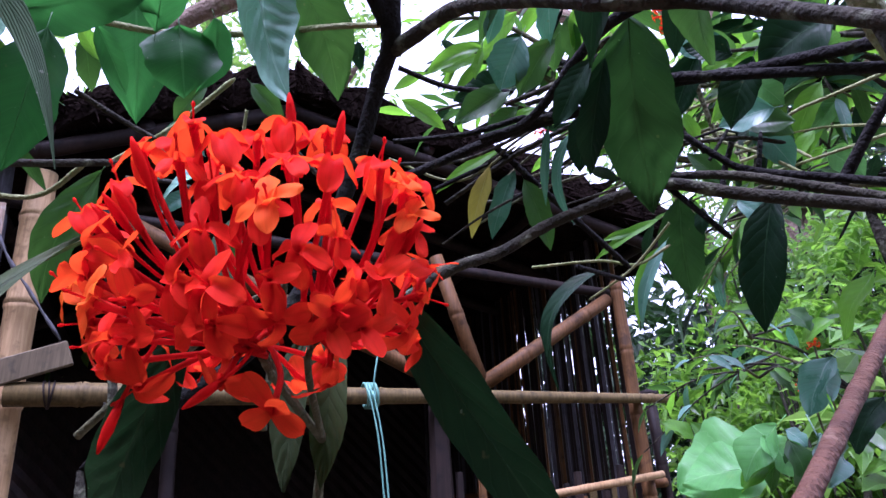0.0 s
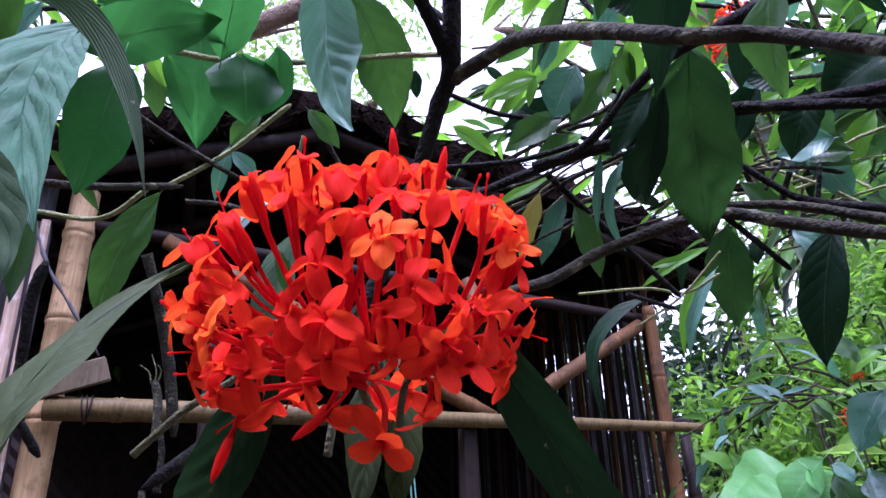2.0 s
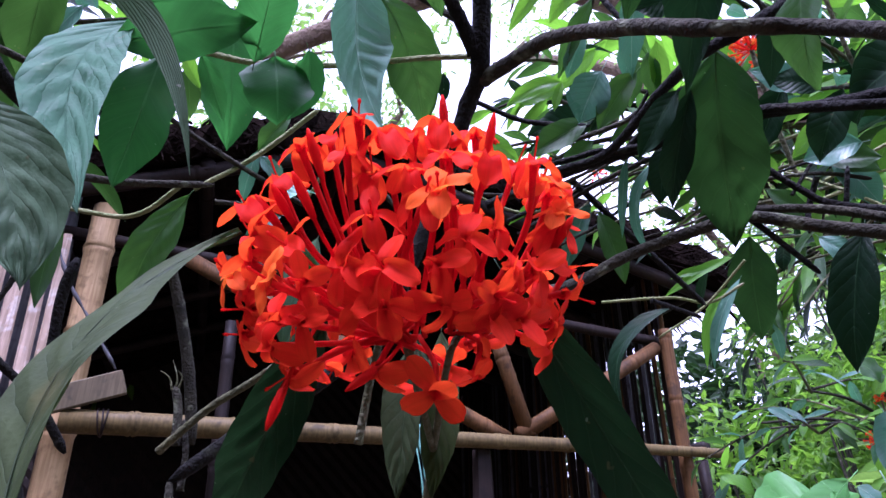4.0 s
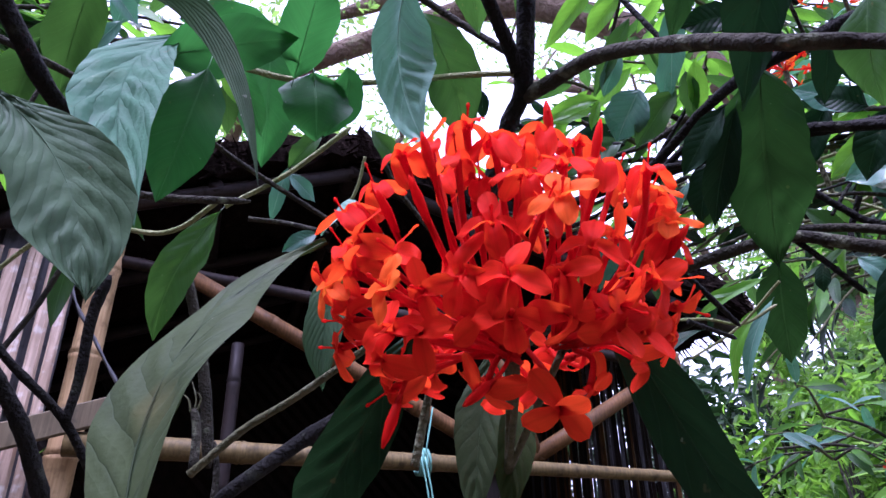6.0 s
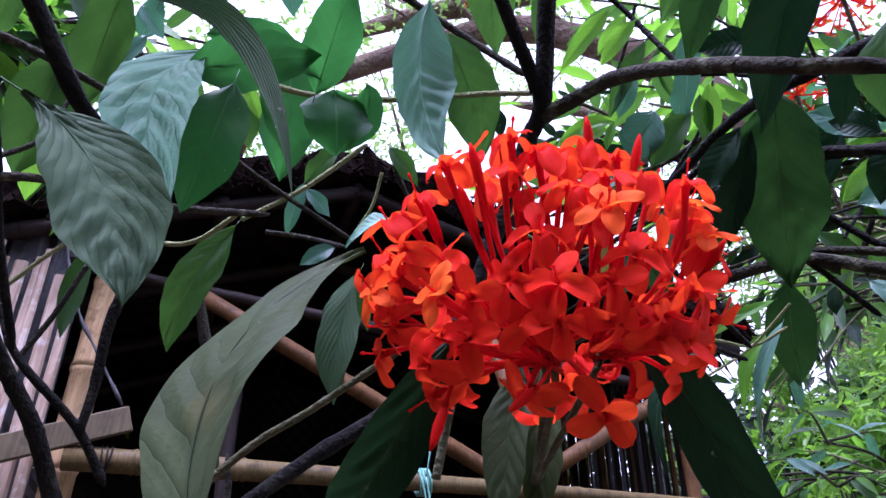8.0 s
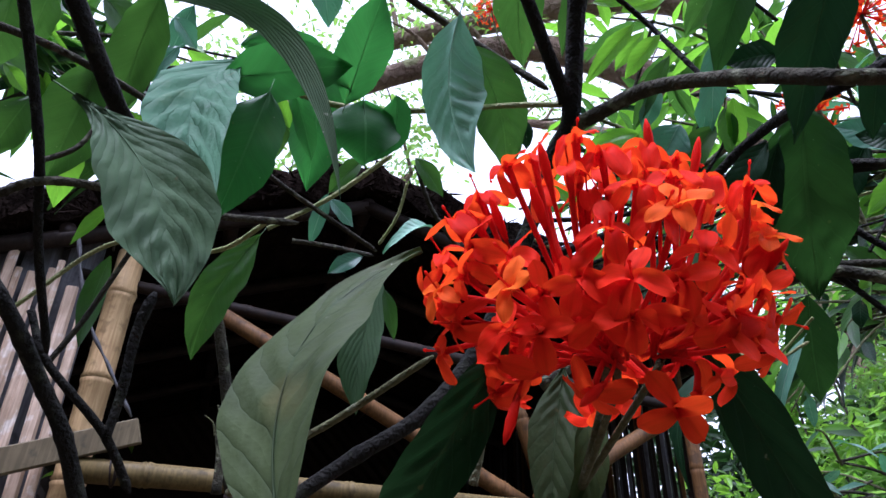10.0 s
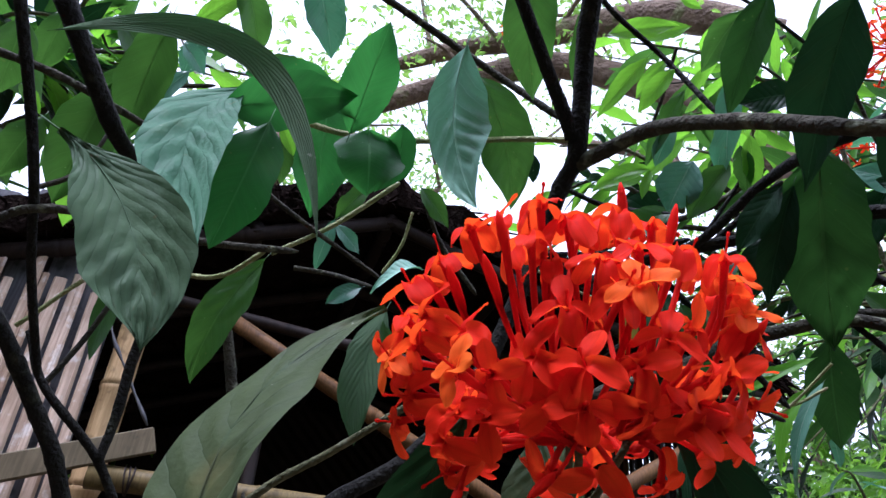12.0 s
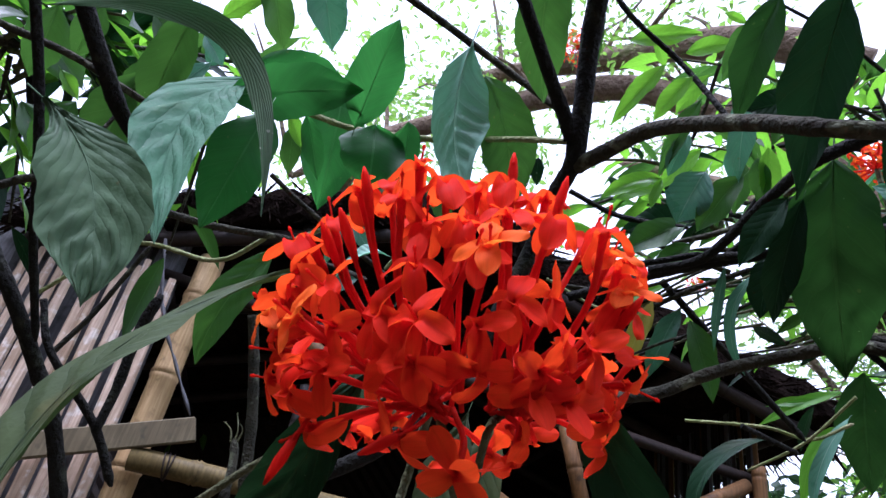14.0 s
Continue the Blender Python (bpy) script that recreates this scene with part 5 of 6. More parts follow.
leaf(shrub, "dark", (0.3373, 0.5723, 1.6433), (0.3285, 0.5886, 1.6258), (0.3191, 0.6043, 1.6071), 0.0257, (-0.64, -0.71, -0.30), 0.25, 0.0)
leaf(shrub, "pale", (0.1975, 0.6743, 1.6210), (0.1847, 0.6868, 1.5952), (0.1718, 0.6980, 1.5684), 0.0195, (-0.34, -0.91, -0.24), 0.25, 0.0)
leaf(shrub, "yellow", (0.1767, 0.6712, 1.6265), (0.1652, 0.6844, 1.5993), (0.1538, 0.6959, 1.5710), 0.0171, (-0.29, -0.91, -0.29), 0.25, 0.0)
leaf(shrub, "mid", (0.2069, 0.6779, 1.6134), (0.2151, 0.6914, 1.5838), (0.2231, 0.7030, 1.5536), 0.0220, (0.26, -0.91, -0.31), 0.25, 0.0)
leaf(shrub, "pale", (0.2293, 0.6309, 1.6347), (0.2250, 0.6468, 1.6067), (0.2205, 0.6611, 1.5774), 0.0078, (-0.27, -0.87, -0.42), 0.25, 0.0)
leaf(shrub, "pale", (0.2493, 0.6313, 1.6306), (0.2351, 0.6505, 1.5977), (0.2399, 0.6668, 1.5605), 0.0114, (-0.72, -0.66, -0.24), 0.25, 0.0)
leaf(shrub, "dark", (0.2736, 0.8192, 1.5727), (0.2229, 0.8349, 1.5347), (0.2129, 0.8514, 1.4565), 0.0221, (-0.74, -0.64, 0.21), 0.25, 0.0)
leaf(shrub, "pale", (0.3387, 0.8015, 1.5903), (0.3180, 0.8190, 1.5507), (0.3049, 0.8323, 1.5091), 0.0133, (-0.55, -0.83, -0.09), 0.25, 0.0)
leaf(shrub, "lit", (0.3348, 0.7941, 1.6120), (0.3015, 0.8062, 1.5977), (0.2669, 0.8167, 1.5823), 0.0107, (-0.34, -0.94, 0.05), 0.25, 0.0)
leaf(shrub, "lit", (0.3246, 0.7991, 1.6048), (0.3004, 0.8048, 1.6019), (0.2754, 0.8098, 1.5987), 0.0093, (-0.22, -0.97, 0.08), 0.25, 0.0)
leaf(shrub, "lit", (0.1889, 0.6812, 1.6503), (0.1568, 0.6883, 1.6352), (0.1242, 0.6936, 1.6188), 0.0114, (-0.14, -0.99, -0.09), 0.25, 0.0)
leaf(shrub, "lit", (0.1061, 0.6478, 1.6921), (0.1237, 0.6584, 1.6804), (0.1415, 0.6682, 1.6682), 0.0159, (0.37, -0.90, -0.22), 0.25, 0.0)
leaf(shrub, "mid", (0.2035, 0.6378, 1.6819), (0.1769, 0.6445, 1.6718), (0.1499, 0.6501, 1.6606), 0.0258, (-0.15, -0.97, -0.18), 0.25, 0.0)
leaf(shrub, "mid", (0.2066, 0.6472, 1.6676), (0.1909, 0.6540, 1.6571), (0.1750, 0.6603, 1.6460), 0.0177, (-0.26, -0.95, -0.20), 0.25, 0.0)
leaf(shrub, "dark", (0.2584, 0.5990, 1.6236), (0.2535, 0.6110, 1.6043), (0.2484, 0.6222, 1.5842), 0.0229, (-0.41, -0.83, -0.38), 0.25, 0.0)
leaf(shrub, "mid", (0.2552, 0.5975, 1.6970), (0.2624, 0.6093, 1.6799), (0.2695, 0.6205, 1.6622), 0.0185, (0.09, -0.85, -0.52), 0.25, 0.0)
leaf(shrub, "dark", (0.3050, 0.4649, 1.6220), (0.3030, 0.4806, 1.6043), (0.3005, 0.4959, 1.5850), 0.0168, (-0.47, -0.70, -0.53), 0.25, 0.0)
leaf(shrub, "dark", (0.3534, 0.5524, 1.6230), (0.3387, 0.5532, 1.6298), (0.3234, 0.5535, 1.6364), 0.0189, (-0.13, -0.97, -0.21), 0.25, 0.0)
leaf(shrub, "mid", (0.2964, 0.4135, 1.5865), (0.2988, 0.4302, 1.5656), (0.3006, 0.4460, 1.5426), 0.0317, (-0.94, -0.23, -0.26), 0.25, 0.0)
leaf(shrub, "mid", (0.3959, 0.5285, 1.6222), (0.3821, 0.5405, 1.6155), (0.3673, 0.5524, 1.6081), 0.0237, (-0.59, -0.79, -0.14), 0.25, 0.0)
leaf(shrub, "lit", (0.3454, 0.6367, 1.6834), (0.3541, 0.6405, 1.6736), (0.3627, 0.6440, 1.6636), 0.0101, (0.02, -0.94, -0.33), 0.25, 0.0)
leaf(shrub, "mid", (0.3861, 0.6565, 1.6278), (0.4045, 0.6513, 1.6234), (0.4220, 0.6459, 1.6188), 0.0217, (-0.29, -0.96, -0.04), 0.25, 0.0)
leaf(shrub, "mid", (0.3781, 0.6558, 1.6416), (0.4009, 0.6555, 1.6271), (0.4225, 0.6542, 1.6125), 0.0274, (-0.12, -0.99, -0.12), 0.25, 0.0)
leaf(shrub, "dark", (0.3500, 0.6893, 1.5721), (0.3489, 0.6940, 1.5615), (0.3477, 0.6984, 1.5507), 0.0120, (-0.56, -0.78, -0.27), 0.25, 0.0)
leaf(shrub, "pale", (0.3841, 0.7028, 1.5818), (0.3947, 0.7044, 1.5684), (0.4050, 0.7055, 1.5550), 0.0184, (0.01, -1.00, -0.09), 0.25, 0.0)
leaf(young, "fresh", (0.5593, 1.3968, 1.4082), (0.4871, 1.4179, 1.3858), (0.4110, 1.4349, 1.3621), 0.1967, (-0.37, -0.66, 0.65), 0.25, 0.0)
leaf(young, "fresh", (0.5510, 1.2895, 1.4500), (0.5213, 1.3031, 1.4107), (0.4910, 1.3146, 1.3711), 0.0810, (-0.76, -0.50, 0.42), 0.25, 0.0)
leaf(young, "pale", (0.5668, 1.0675, 1.5077), (0.5492, 1.0800, 1.4725), (0.5310, 1.0908, 1.4372), 0.0651, (-0.87, -0.37, 0.32), 0.25, 0.0)
leaf(young, "fresh", (0.5333, 1.2970, 1.4349), (0.5528, 1.2944, 1.4000), (0.5712, 1.2908, 1.3664), 0.0750, (0.43, -0.85, 0.32), 0.25, 0.0)
leaf(young, "pale", (0.6069, 1.2843, 1.4308), (0.6086, 1.2858, 1.3906), (0.6097, 1.2860, 1.3515), 0.1233, (0.77, -0.64, 0.01), 0.25, 0.0)
leaf(young, "fresh", (0.5333, 1.3599, 1.3922), (0.4735, 1.3758, 1.3836), (0.4108, 1.3890, 1.3746), 0.0992, (-0.26, -0.69, 0.68), 0.25, 0.0)
leaf(shrub, "pale", (-0.1491, 0.4311, 1.7138), (-0.1457, 0.4423, 1.7080), (-0.1420, 0.4536, 1.7020), 0.0147, (0.78, -0.47, -0.42), 0.25, 0.0)
leaf(shrub, "mid", (-0.1220, 0.4908, 1.7575), (-0.1068, 0.5006, 1.7585), (-0.0910, 0.5102, 1.7592), 0.0176, (0.50, -0.77, -0.38), 0.25, 0.0)
leaf(shrub, "mid", (-0.2229, 0.4630, 1.7346), (-0.2397, 0.4683, 1.7151), (-0.2556, 0.4730, 1.6951), 0.0243, (0.48, -0.67, -0.56), 0.25, 0.0)
leaf(shrub, "lit", (-0.0801, 0.5004, 1.6562), (-0.0831, 0.4889, 1.6660), (-0.0859, 0.4774, 1.6753), 0.0109, (0.70, -0.55, -0.46), 0.25, 0.0)
leaf(shrub, "back", (-0.0014, 0.5101, 1.6859), (-0.0062, 0.5265, 1.6670), (-0.0272, 0.5372, 1.6452), 0.0258, (0.08, -0.81, -0.59), 0.25, 0.0)
leaf(shrub, "mid", (0.0017, 0.5674, 1.6704), (0.0111, 0.5800, 1.6582), (0.0207, 0.5921, 1.6454), 0.0167, (0.53, -0.77, -0.36), 0.25, 0.0)
leaf(shrub, "dark", (0.0960, 0.5435, 1.6740), (0.0949, 0.5505, 1.6660), (0.0938, 0.5573, 1.6577), 0.0099, (0.03, -0.76, -0.65), 0.25, 0.0)
leaf(shrub, "pale", (-0.0928, 0.6132, 1.6779), (-0.1030, 0.6231, 1.6565), (-0.1127, 0.6323, 1.6347), 0.0141, (0.25, -0.84, -0.48), 0.25, 0.0)
leaf(shrub, "pale", (-0.0912, 0.6169, 1.6740), (-0.0826, 0.6281, 1.6646), (-0.0737, 0.6390, 1.6549), 0.0152, (0.66, -0.72, -0.22), 0.25, 0.0)
leaf(shrub, "mid", (-0.0599, 0.6055, 1.7084), (-0.0765, 0.6096, 1.6933), (-0.0928, 0.6132, 1.6779), 0.0193, (0.12, -0.92, -0.36), 0.25, 0.0)
leaf(shrub, "pale", (-0.0330, 0.5572, 1.5729), (-0.0455, 0.5556, 1.5655), (-0.0577, 0.5537, 1.5581), 0.0134, (0.20, -0.97, -0.11), 0.25, 0.0)
leaf(shrub, "pale", (0.3938, 0.6583, 1.6300), (0.4082, 0.6643, 1.6088), (0.4219, 0.6692, 1.5874), 0.0261, (-0.01, -0.97, -0.26), 0.25, 0.0)
leaf(shrub, "lit", (0.4725, 0.7329, 1.6554), (0.4633, 0.7427, 1.6446), (0.4537, 0.7524, 1.6333), 0.0144, (-0.65, -0.75, -0.11), 0.25, 0.0)
leaf(shrub, "mid", (0.3739, 0.6868, 1.5876), (0.3594, 0.6835, 1.6039), (0.3444, 0.6794, 1.6202), 0.0207, (0.06, -0.98, -0.17), 0.25, 0.0)
leaf(shrub, "lit", (0.3560, 0.7047, 1.6742), (0.3620, 0.7117, 1.6595), (0.3679, 0.7182, 1.6446), 0.0117, (0.01, -0.91, -0.41), 0.25, 0.0)
leaf(shrub, "lit", (0.3944, 0.6750, 1.7014), (0.3810, 0.6811, 1.6993), (0.3671, 0.6872, 1.6969), 0.0124, (-0.38, -0.91, -0.14), 0.25, 0.0)
leaf(shrub, "dark", (0.3645, 0.5524, 1.6187), (0.3571, 0.5671, 1.6008), (0.3490, 0.5812, 1.5817), 0.0261, (-0.62, -0.72, -0.30), 0.25, 0.0)
leaf(young, "lit", (0.5857, 0.9458, 1.5793), (0.5682, 0.9631, 1.5455), (0.5497, 0.9789, 1.5109), 0.0417, (-0.90, -0.30, 0.32), 0.25, 0.0)
leaf(young, "pale", (0.5882, 1.1799, 1.5219), (0.5951, 1.1818, 1.4932), (0.6016, 1.1830, 1.4650), 0.0637, (0.64, -0.76, 0.11), 0.25, 0.0)
leaf(young, "lit", (0.5535, 1.3101, 1.4083), (0.5208, 1.3206, 1.3812), (0.4875, 1.3296, 1.3540), 0.0442, (-0.62, -0.57, 0.55), 0.25, 0.0)
leaf(young, "mid", (0.5660, 1.3048, 1.4327), (0.5464, 1.3130, 1.3920), (0.5266, 1.3195, 1.3516), 0.0549, (-0.82, -0.48, 0.31), 0.25, 0.0)
leaf(young, "mid", (0.5567, 1.2560, 1.4204), (0.5621, 1.2563, 1.3759), (0.5668, 1.2551, 1.3329), 0.0705, (0.54, -0.84, 0.07), 0.25, 0.0)
leaf(young, "pale", (0.5676, 1.3036, 1.4411), (0.5801, 1.3006, 1.4271), (0.5924, 1.2974, 1.4133), 0.0308, (0.30, -0.84, 0.45), 0.25, 0.0)
leaf(young, "dark", (0.6147, 1.0698, 1.4546), (0.5945, 1.0817, 1.4231), (0.5736, 1.0923, 1.3913), 0.0641, (-0.83, -0.40, 0.39), 0.25, 0.0)
leaf(shrub, "mid", (-0.3398, 0.4172, 1.7497), (-0.3318, 0.4490, 1.7396), (-0.3220, 0.4821, 1.7277), 0.0414, (0.93, -0.32, -0.20), 0.25, 0.0)
leaf(shrub, "mid", (-0.2330, 0.4416, 1.7714), (-0.2262, 0.4690, 1.7599), (-0.2182, 0.4969, 1.7469), 0.0322, (0.86, -0.38, -0.33), 0.25, 0.0)
leaf(shrub, "lit", (-0.3512, 0.4653, 1.7904), (-0.3647, 0.4709, 1.7706), (-0.3775, 0.4760, 1.7504), 0.0179, (0.68, -0.45, -0.57), 0.25, 0.0)
leaf(shrub, "mid", (-0.2707, 0.4679, 1.7135), (-0.2628, 0.5010, 1.6951), (-0.2529, 0.5343, 1.6746), 0.0397, (0.90, -0.37, -0.22), 0.25, 0.0)
leaf(shrub, "mid", (-0.3936, 0.4835, 1.7220), (-0.3904, 0.5102, 1.7039), (-0.3861, 0.5372, 1.6845), 0.0351, (0.95, -0.25, -0.16), 0.25, 0.0)
leaf(shrub, "mid", (-0.2050, 0.4624, 1.7064), (-0.2128, 0.4733, 1.6892), (-0.2202, 0.4838, 1.6715), 0.0189, (0.75, -0.36, -0.55), 0.25, 0.0)
leaf(shrub, "lit", (-0.1618, 0.4460, 1.7572), (-0.1430, 0.4456, 1.7718), (-0.1237, 0.4448, 1.7857), 0.0167, (0.42, -0.69, -0.59), 0.25, 0.0)
leaf(shrub, "mid", (-0.1219, 0.4381, 1.7909), (-0.1235, 0.4618, 1.7753), (-0.1243, 0.4857, 1.7580), 0.0271, (0.74, -0.36, -0.57), 0.25, 0.0)
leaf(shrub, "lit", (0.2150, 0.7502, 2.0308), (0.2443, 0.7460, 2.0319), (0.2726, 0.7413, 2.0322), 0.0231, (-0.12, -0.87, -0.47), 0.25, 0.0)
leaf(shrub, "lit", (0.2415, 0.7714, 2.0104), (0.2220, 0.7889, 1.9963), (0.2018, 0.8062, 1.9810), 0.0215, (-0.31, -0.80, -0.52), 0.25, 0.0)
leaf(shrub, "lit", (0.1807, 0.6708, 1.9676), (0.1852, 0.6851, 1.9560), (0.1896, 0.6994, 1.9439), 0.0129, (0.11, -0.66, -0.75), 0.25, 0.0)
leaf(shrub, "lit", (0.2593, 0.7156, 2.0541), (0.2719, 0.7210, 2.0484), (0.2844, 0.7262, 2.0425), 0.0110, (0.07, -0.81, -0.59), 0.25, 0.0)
leaf(shrub, "mid", (0.2496, 0.6240, 1.7308), (0.2454, 0.6378, 1.7153), (0.2412, 0.6512, 1.6990), 0.0186, (-0.35, -0.76, -0.55), 0.25, 0.0)
leaf(shrub, "lit", (0.1467, 0.6121, 1.6894), (0.1646, 0.6100, 1.6929), (0.1822, 0.6075, 1.6960), 0.0127, (-0.08, -0.96, -0.27), 0.25, 0.0)
leaf(young, "lit", (0.6414, 1.2685, 1.5177), (0.6263, 1.2777, 1.4942), (0.6109, 1.2862, 1.4705), 0.0330, (-0.83, -0.42, 0.38), 0.25, 0.0)
leaf(young, "lit", (0.4919, 1.6202, 1.4638), (0.4637, 1.6243, 1.4816), (0.4346, 1.6278, 1.4998), 0.0388, (0.25, -0.78, 0.57), 0.25, 0.0)
leaf(young, "lit", (0.5184, 1.6160, 1.4412), (0.5030, 1.6175, 1.4685), (0.4870, 1.6183, 1.4964), 0.0382, (0.51, -0.80, 0.32), 0.25, 0.0)
leaf(young, "mid", (0.6592, 1.3406, 1.6026), (0.6434, 1.3423, 1.6233), (0.6269, 1.3435, 1.6444), 0.0475, (0.38, -0.86, 0.35), 0.25, 0.0)
leaf(young, "lit", (0.6415, 1.3507, 1.5871), (0.6666, 1.3379, 1.6014), (0.6909, 1.3247, 1.6152), 0.0387, (-0.61, -0.56, 0.56), 0.25, 0.0)
leaf(shrub, "dark", (0.4049, 0.5187, 1.6173), (0.3853, 0.5324, 1.6136), (0.3634, 0.5501, 1.6031), 0.0399, (-0.57, -0.81, -0.13), 0.25, 0.0)
leaf(shrub, "fresh", (0.4715, 0.8312, 1.7818), (0.4864, 0.8352, 1.7651), (0.5007, 0.8386, 1.7485), 0.0263, (-0.06, -0.96, -0.27), 0.25, 0.0)
leaf(shrub, "lit", (0.5122, 0.7783, 1.7343), (0.5012, 0.7967, 1.7125), (0.4895, 0.8146, 1.6896), 0.0259, (-0.70, -0.68, -0.20), 0.25, 0.0)
leaf(shrub, "fresh", (0.5641, 0.8639, 1.7591), (0.5513, 0.8774, 1.7470), (0.5379, 0.8907, 1.7344), 0.0294, (-0.67, -0.74, -0.10), 0.25, 0.0)
leaf(shrub, "lit", (0.5092, 0.8747, 1.7864), (0.4936, 0.8886, 1.7743), (0.4772, 0.9024, 1.7616), 0.0209, (-0.60, -0.79, -0.12), 0.25, 0.0)
leaf(shrub, "fresh", (0.5428, 0.8716, 1.7800), (0.5623, 0.8741, 1.7590), (0.5810, 0.8758, 1.7382), 0.0352, (-0.12, -0.97, -0.21), 0.25, 0.0)
leaf(shrub, "lit", (0.5007, 0.8751, 1.8057), (0.4855, 0.8906, 1.7906), (0.4697, 0.9058, 1.7748), 0.0220, (-0.61, -0.78, -0.17), 0.25, 0.0)
leaf(shrub, "fresh", (0.5983, 0.9838, 1.7589), (0.6168, 0.9855, 1.7365), (0.6344, 0.9865, 1.7142), 0.0359, (-0.10, -0.98, -0.14), 0.25, 0.0)
leaf(shrub, "mid", (0.2935, 0.7164, 1.7568), (0.2750, 0.7274, 1.7457), (0.2559, 0.7379, 1.7339), 0.0199, (-0.38, -0.90, -0.23), 0.25, 0.0)
leaf(shrub, "lit", (0.2271, 0.7859, 1.7560), (0.2042, 0.7943, 1.7445), (0.1808, 0.8019, 1.7322), 0.0171, (-0.24, -0.96, -0.17), 0.25, 0.0)
leaf(shrub, "dark", (0.2122, 0.6637, 1.7059), (0.1811, 0.6669, 1.7023), (0.1494, 0.6687, 1.6977), 0.0306, (-0.06, -0.98, -0.17), 0.25, 0.0)
leaf(shrub, "dark", (0.3380, 0.6922, 1.6230), (0.3225, 0.7018, 1.6120), (0.3065, 0.7109, 1.6004), 0.0213, (-0.47, -0.88, -0.06), 0.25, 0.0)
leaf(shrub, "lit", (0.3618, 0.8954, 1.6193), (0.3305, 0.9120, 1.5900), (0.3172, 0.9295, 1.5332), 0.0150, (-0.30, -0.95, 0.0), 0.15, 0.0)
branch(young, "stem", [(0.75, 0.95, 0.0), (0.66, 1.12, 0.8), (0.565, 1.29, 1.40)], 0.006, 0.004, name="stem")
branch(shrub, "bark", [(-0.2790, 0.8440, 1.46), (-0.2810, 0.8420, 1.50), (-0.2860, 0.8360, 1.527)], 0.0055, 0.005, "snapped grey twig with a splintered end")
for _i in (0, 2, 3):
    _a = Vector((-0.2855 + 0.002 * (_i - 2), 0.8362 + 0.002 * (_i % 2), 1.522))
    branch(shrub, "stem", [_a, _a + Vector((-0.004 + 0.003 * _i, -0.003, 0.014)), _a + Vector((-0.014 + 0.005 * _i, -0.008, 0.022 + 0.006 * (_i % 3)))], 0.0014, 0.0005, name="splinter")
# stems that carry the branches up from the soil
branch(shrub, "bark", [(0.05, 0.66, 0.0), (-0.02, 0.6, 0.6), (-0.0713, 0.5316, 1.3814)], 0.014, 0.0055)
branch(shrub, "dark", [(-0.12, 0.7, 0.0), (-0.16, 0.66, 0.7), (-0.2247, 0.5817, 1.3876)], 0.016, 0.009)
branch(shrub, "bark", [(0.5, 0.7, 0.0), (0.56, 0.62, 0.7), (0.4169, 0.5762, 1.5131)], 0.014, 0.006)
branch(shrub, "bark", [(0.5, 0.7, 0.0), (0.6, 0.5, 0.8), (0.3369, 0.3762, 1.5048)], 0.014, 0.005)

# ---- shrubs a step further back: twigs with paired leaves ----
def leaf_mesh(name, material, length, width, seed):
    """A plain leaf for twigs: blade along x with a fold, a droop and a wavy edge."""
    rnd = random.Random(seed)
    ns, nc = 10, 4
    verts, uvs, faces = [], [], []
    dr, tw = rnd.uniform(0.1, 0.5), rnd.uniform(-0.5, 0.5)
    for i in range(ns + 1):
        s = i / ns
        w = width * 0.5 * blade(s)
        for k in range(nc + 1):
            v = 2 * k / nc - 1
            verts.append((length * (s + 0.06), w * v, 0.3 * w * abs(v) - dr * length * s * s * 0.6 + tw * w * v * s + width * 0.04 * math.sin(12 * s + seed) * v))
            uvs.append((s, k / nc))
    for i in range(ns):
        for k in range(nc):
            a = i * (nc + 1) + k
            faces.append((a, a + 1, a + nc + 2, a + nc + 1))
    return mesh_of(name, verts, faces, material, uvs)


SPRIG = {kind: [leaf_mesh("leaf", LEAF[kind], 0.1 + 0.012 * k, 0.022 + 0.004 * k, k) for k in range(3)] for kind in ("dark", "mid", "lit", "pale")}


def sprig(parent, a, b, kinds, seed, pairs=5, size=1.0):
    """A twig with leaves in pairs, each turned a quarter from the last, and one at the tip."""
    rnd = random.Random(seed)
    a, b = Vector(a), Vector(b)
    side = (b - a).cross(Vector((0, 0, 1))).normalized()
    line = spline([a, a.lerp(b, 0.5) + Vector((0, 0, 0.03)), b], 9)
    v, f = tube_data(line, [0.004 - 0.0003 * i for i in range(9)], 6, 0.1, seed)
    twig = child("twig", mesh_of("twig", v, f, BARK["bark" if seed % 2 else "stem"]), parent)
    for i in range(pairs + 1):
        s = 0.25 + 0.75 * i / pairs
        c = line[min(8, int(s * 8))]
        t = (b - a).normalized()
        for sg in ((1, -1) if i < pairs else (0,)):
            d = (t * 0.7 + side * sg * rnd.uniform(0.7, 1.1) + Vector((rnd.uniform(-0.3, 0.3), rnd.uniform(-0.3, 0.3), rnd.uniform(-0.7, 0.5)))).normalized()
            q = d.to_track_quat("X", "Z").to_matrix().to_4x4()
            ob = child("leaf", rnd.choice(SPRIG[rnd.choice(kinds)]), parent)
            sc = size * rnd.uniform(0.7, 1.15)
            ob.matrix_basis = Matrix.Translation(c) @ q @ pose(0, 0, 0, rnd.uniform(-50, 50), 0, 0) @ Matrix.Diagonal((sc, sc, sc, 1))


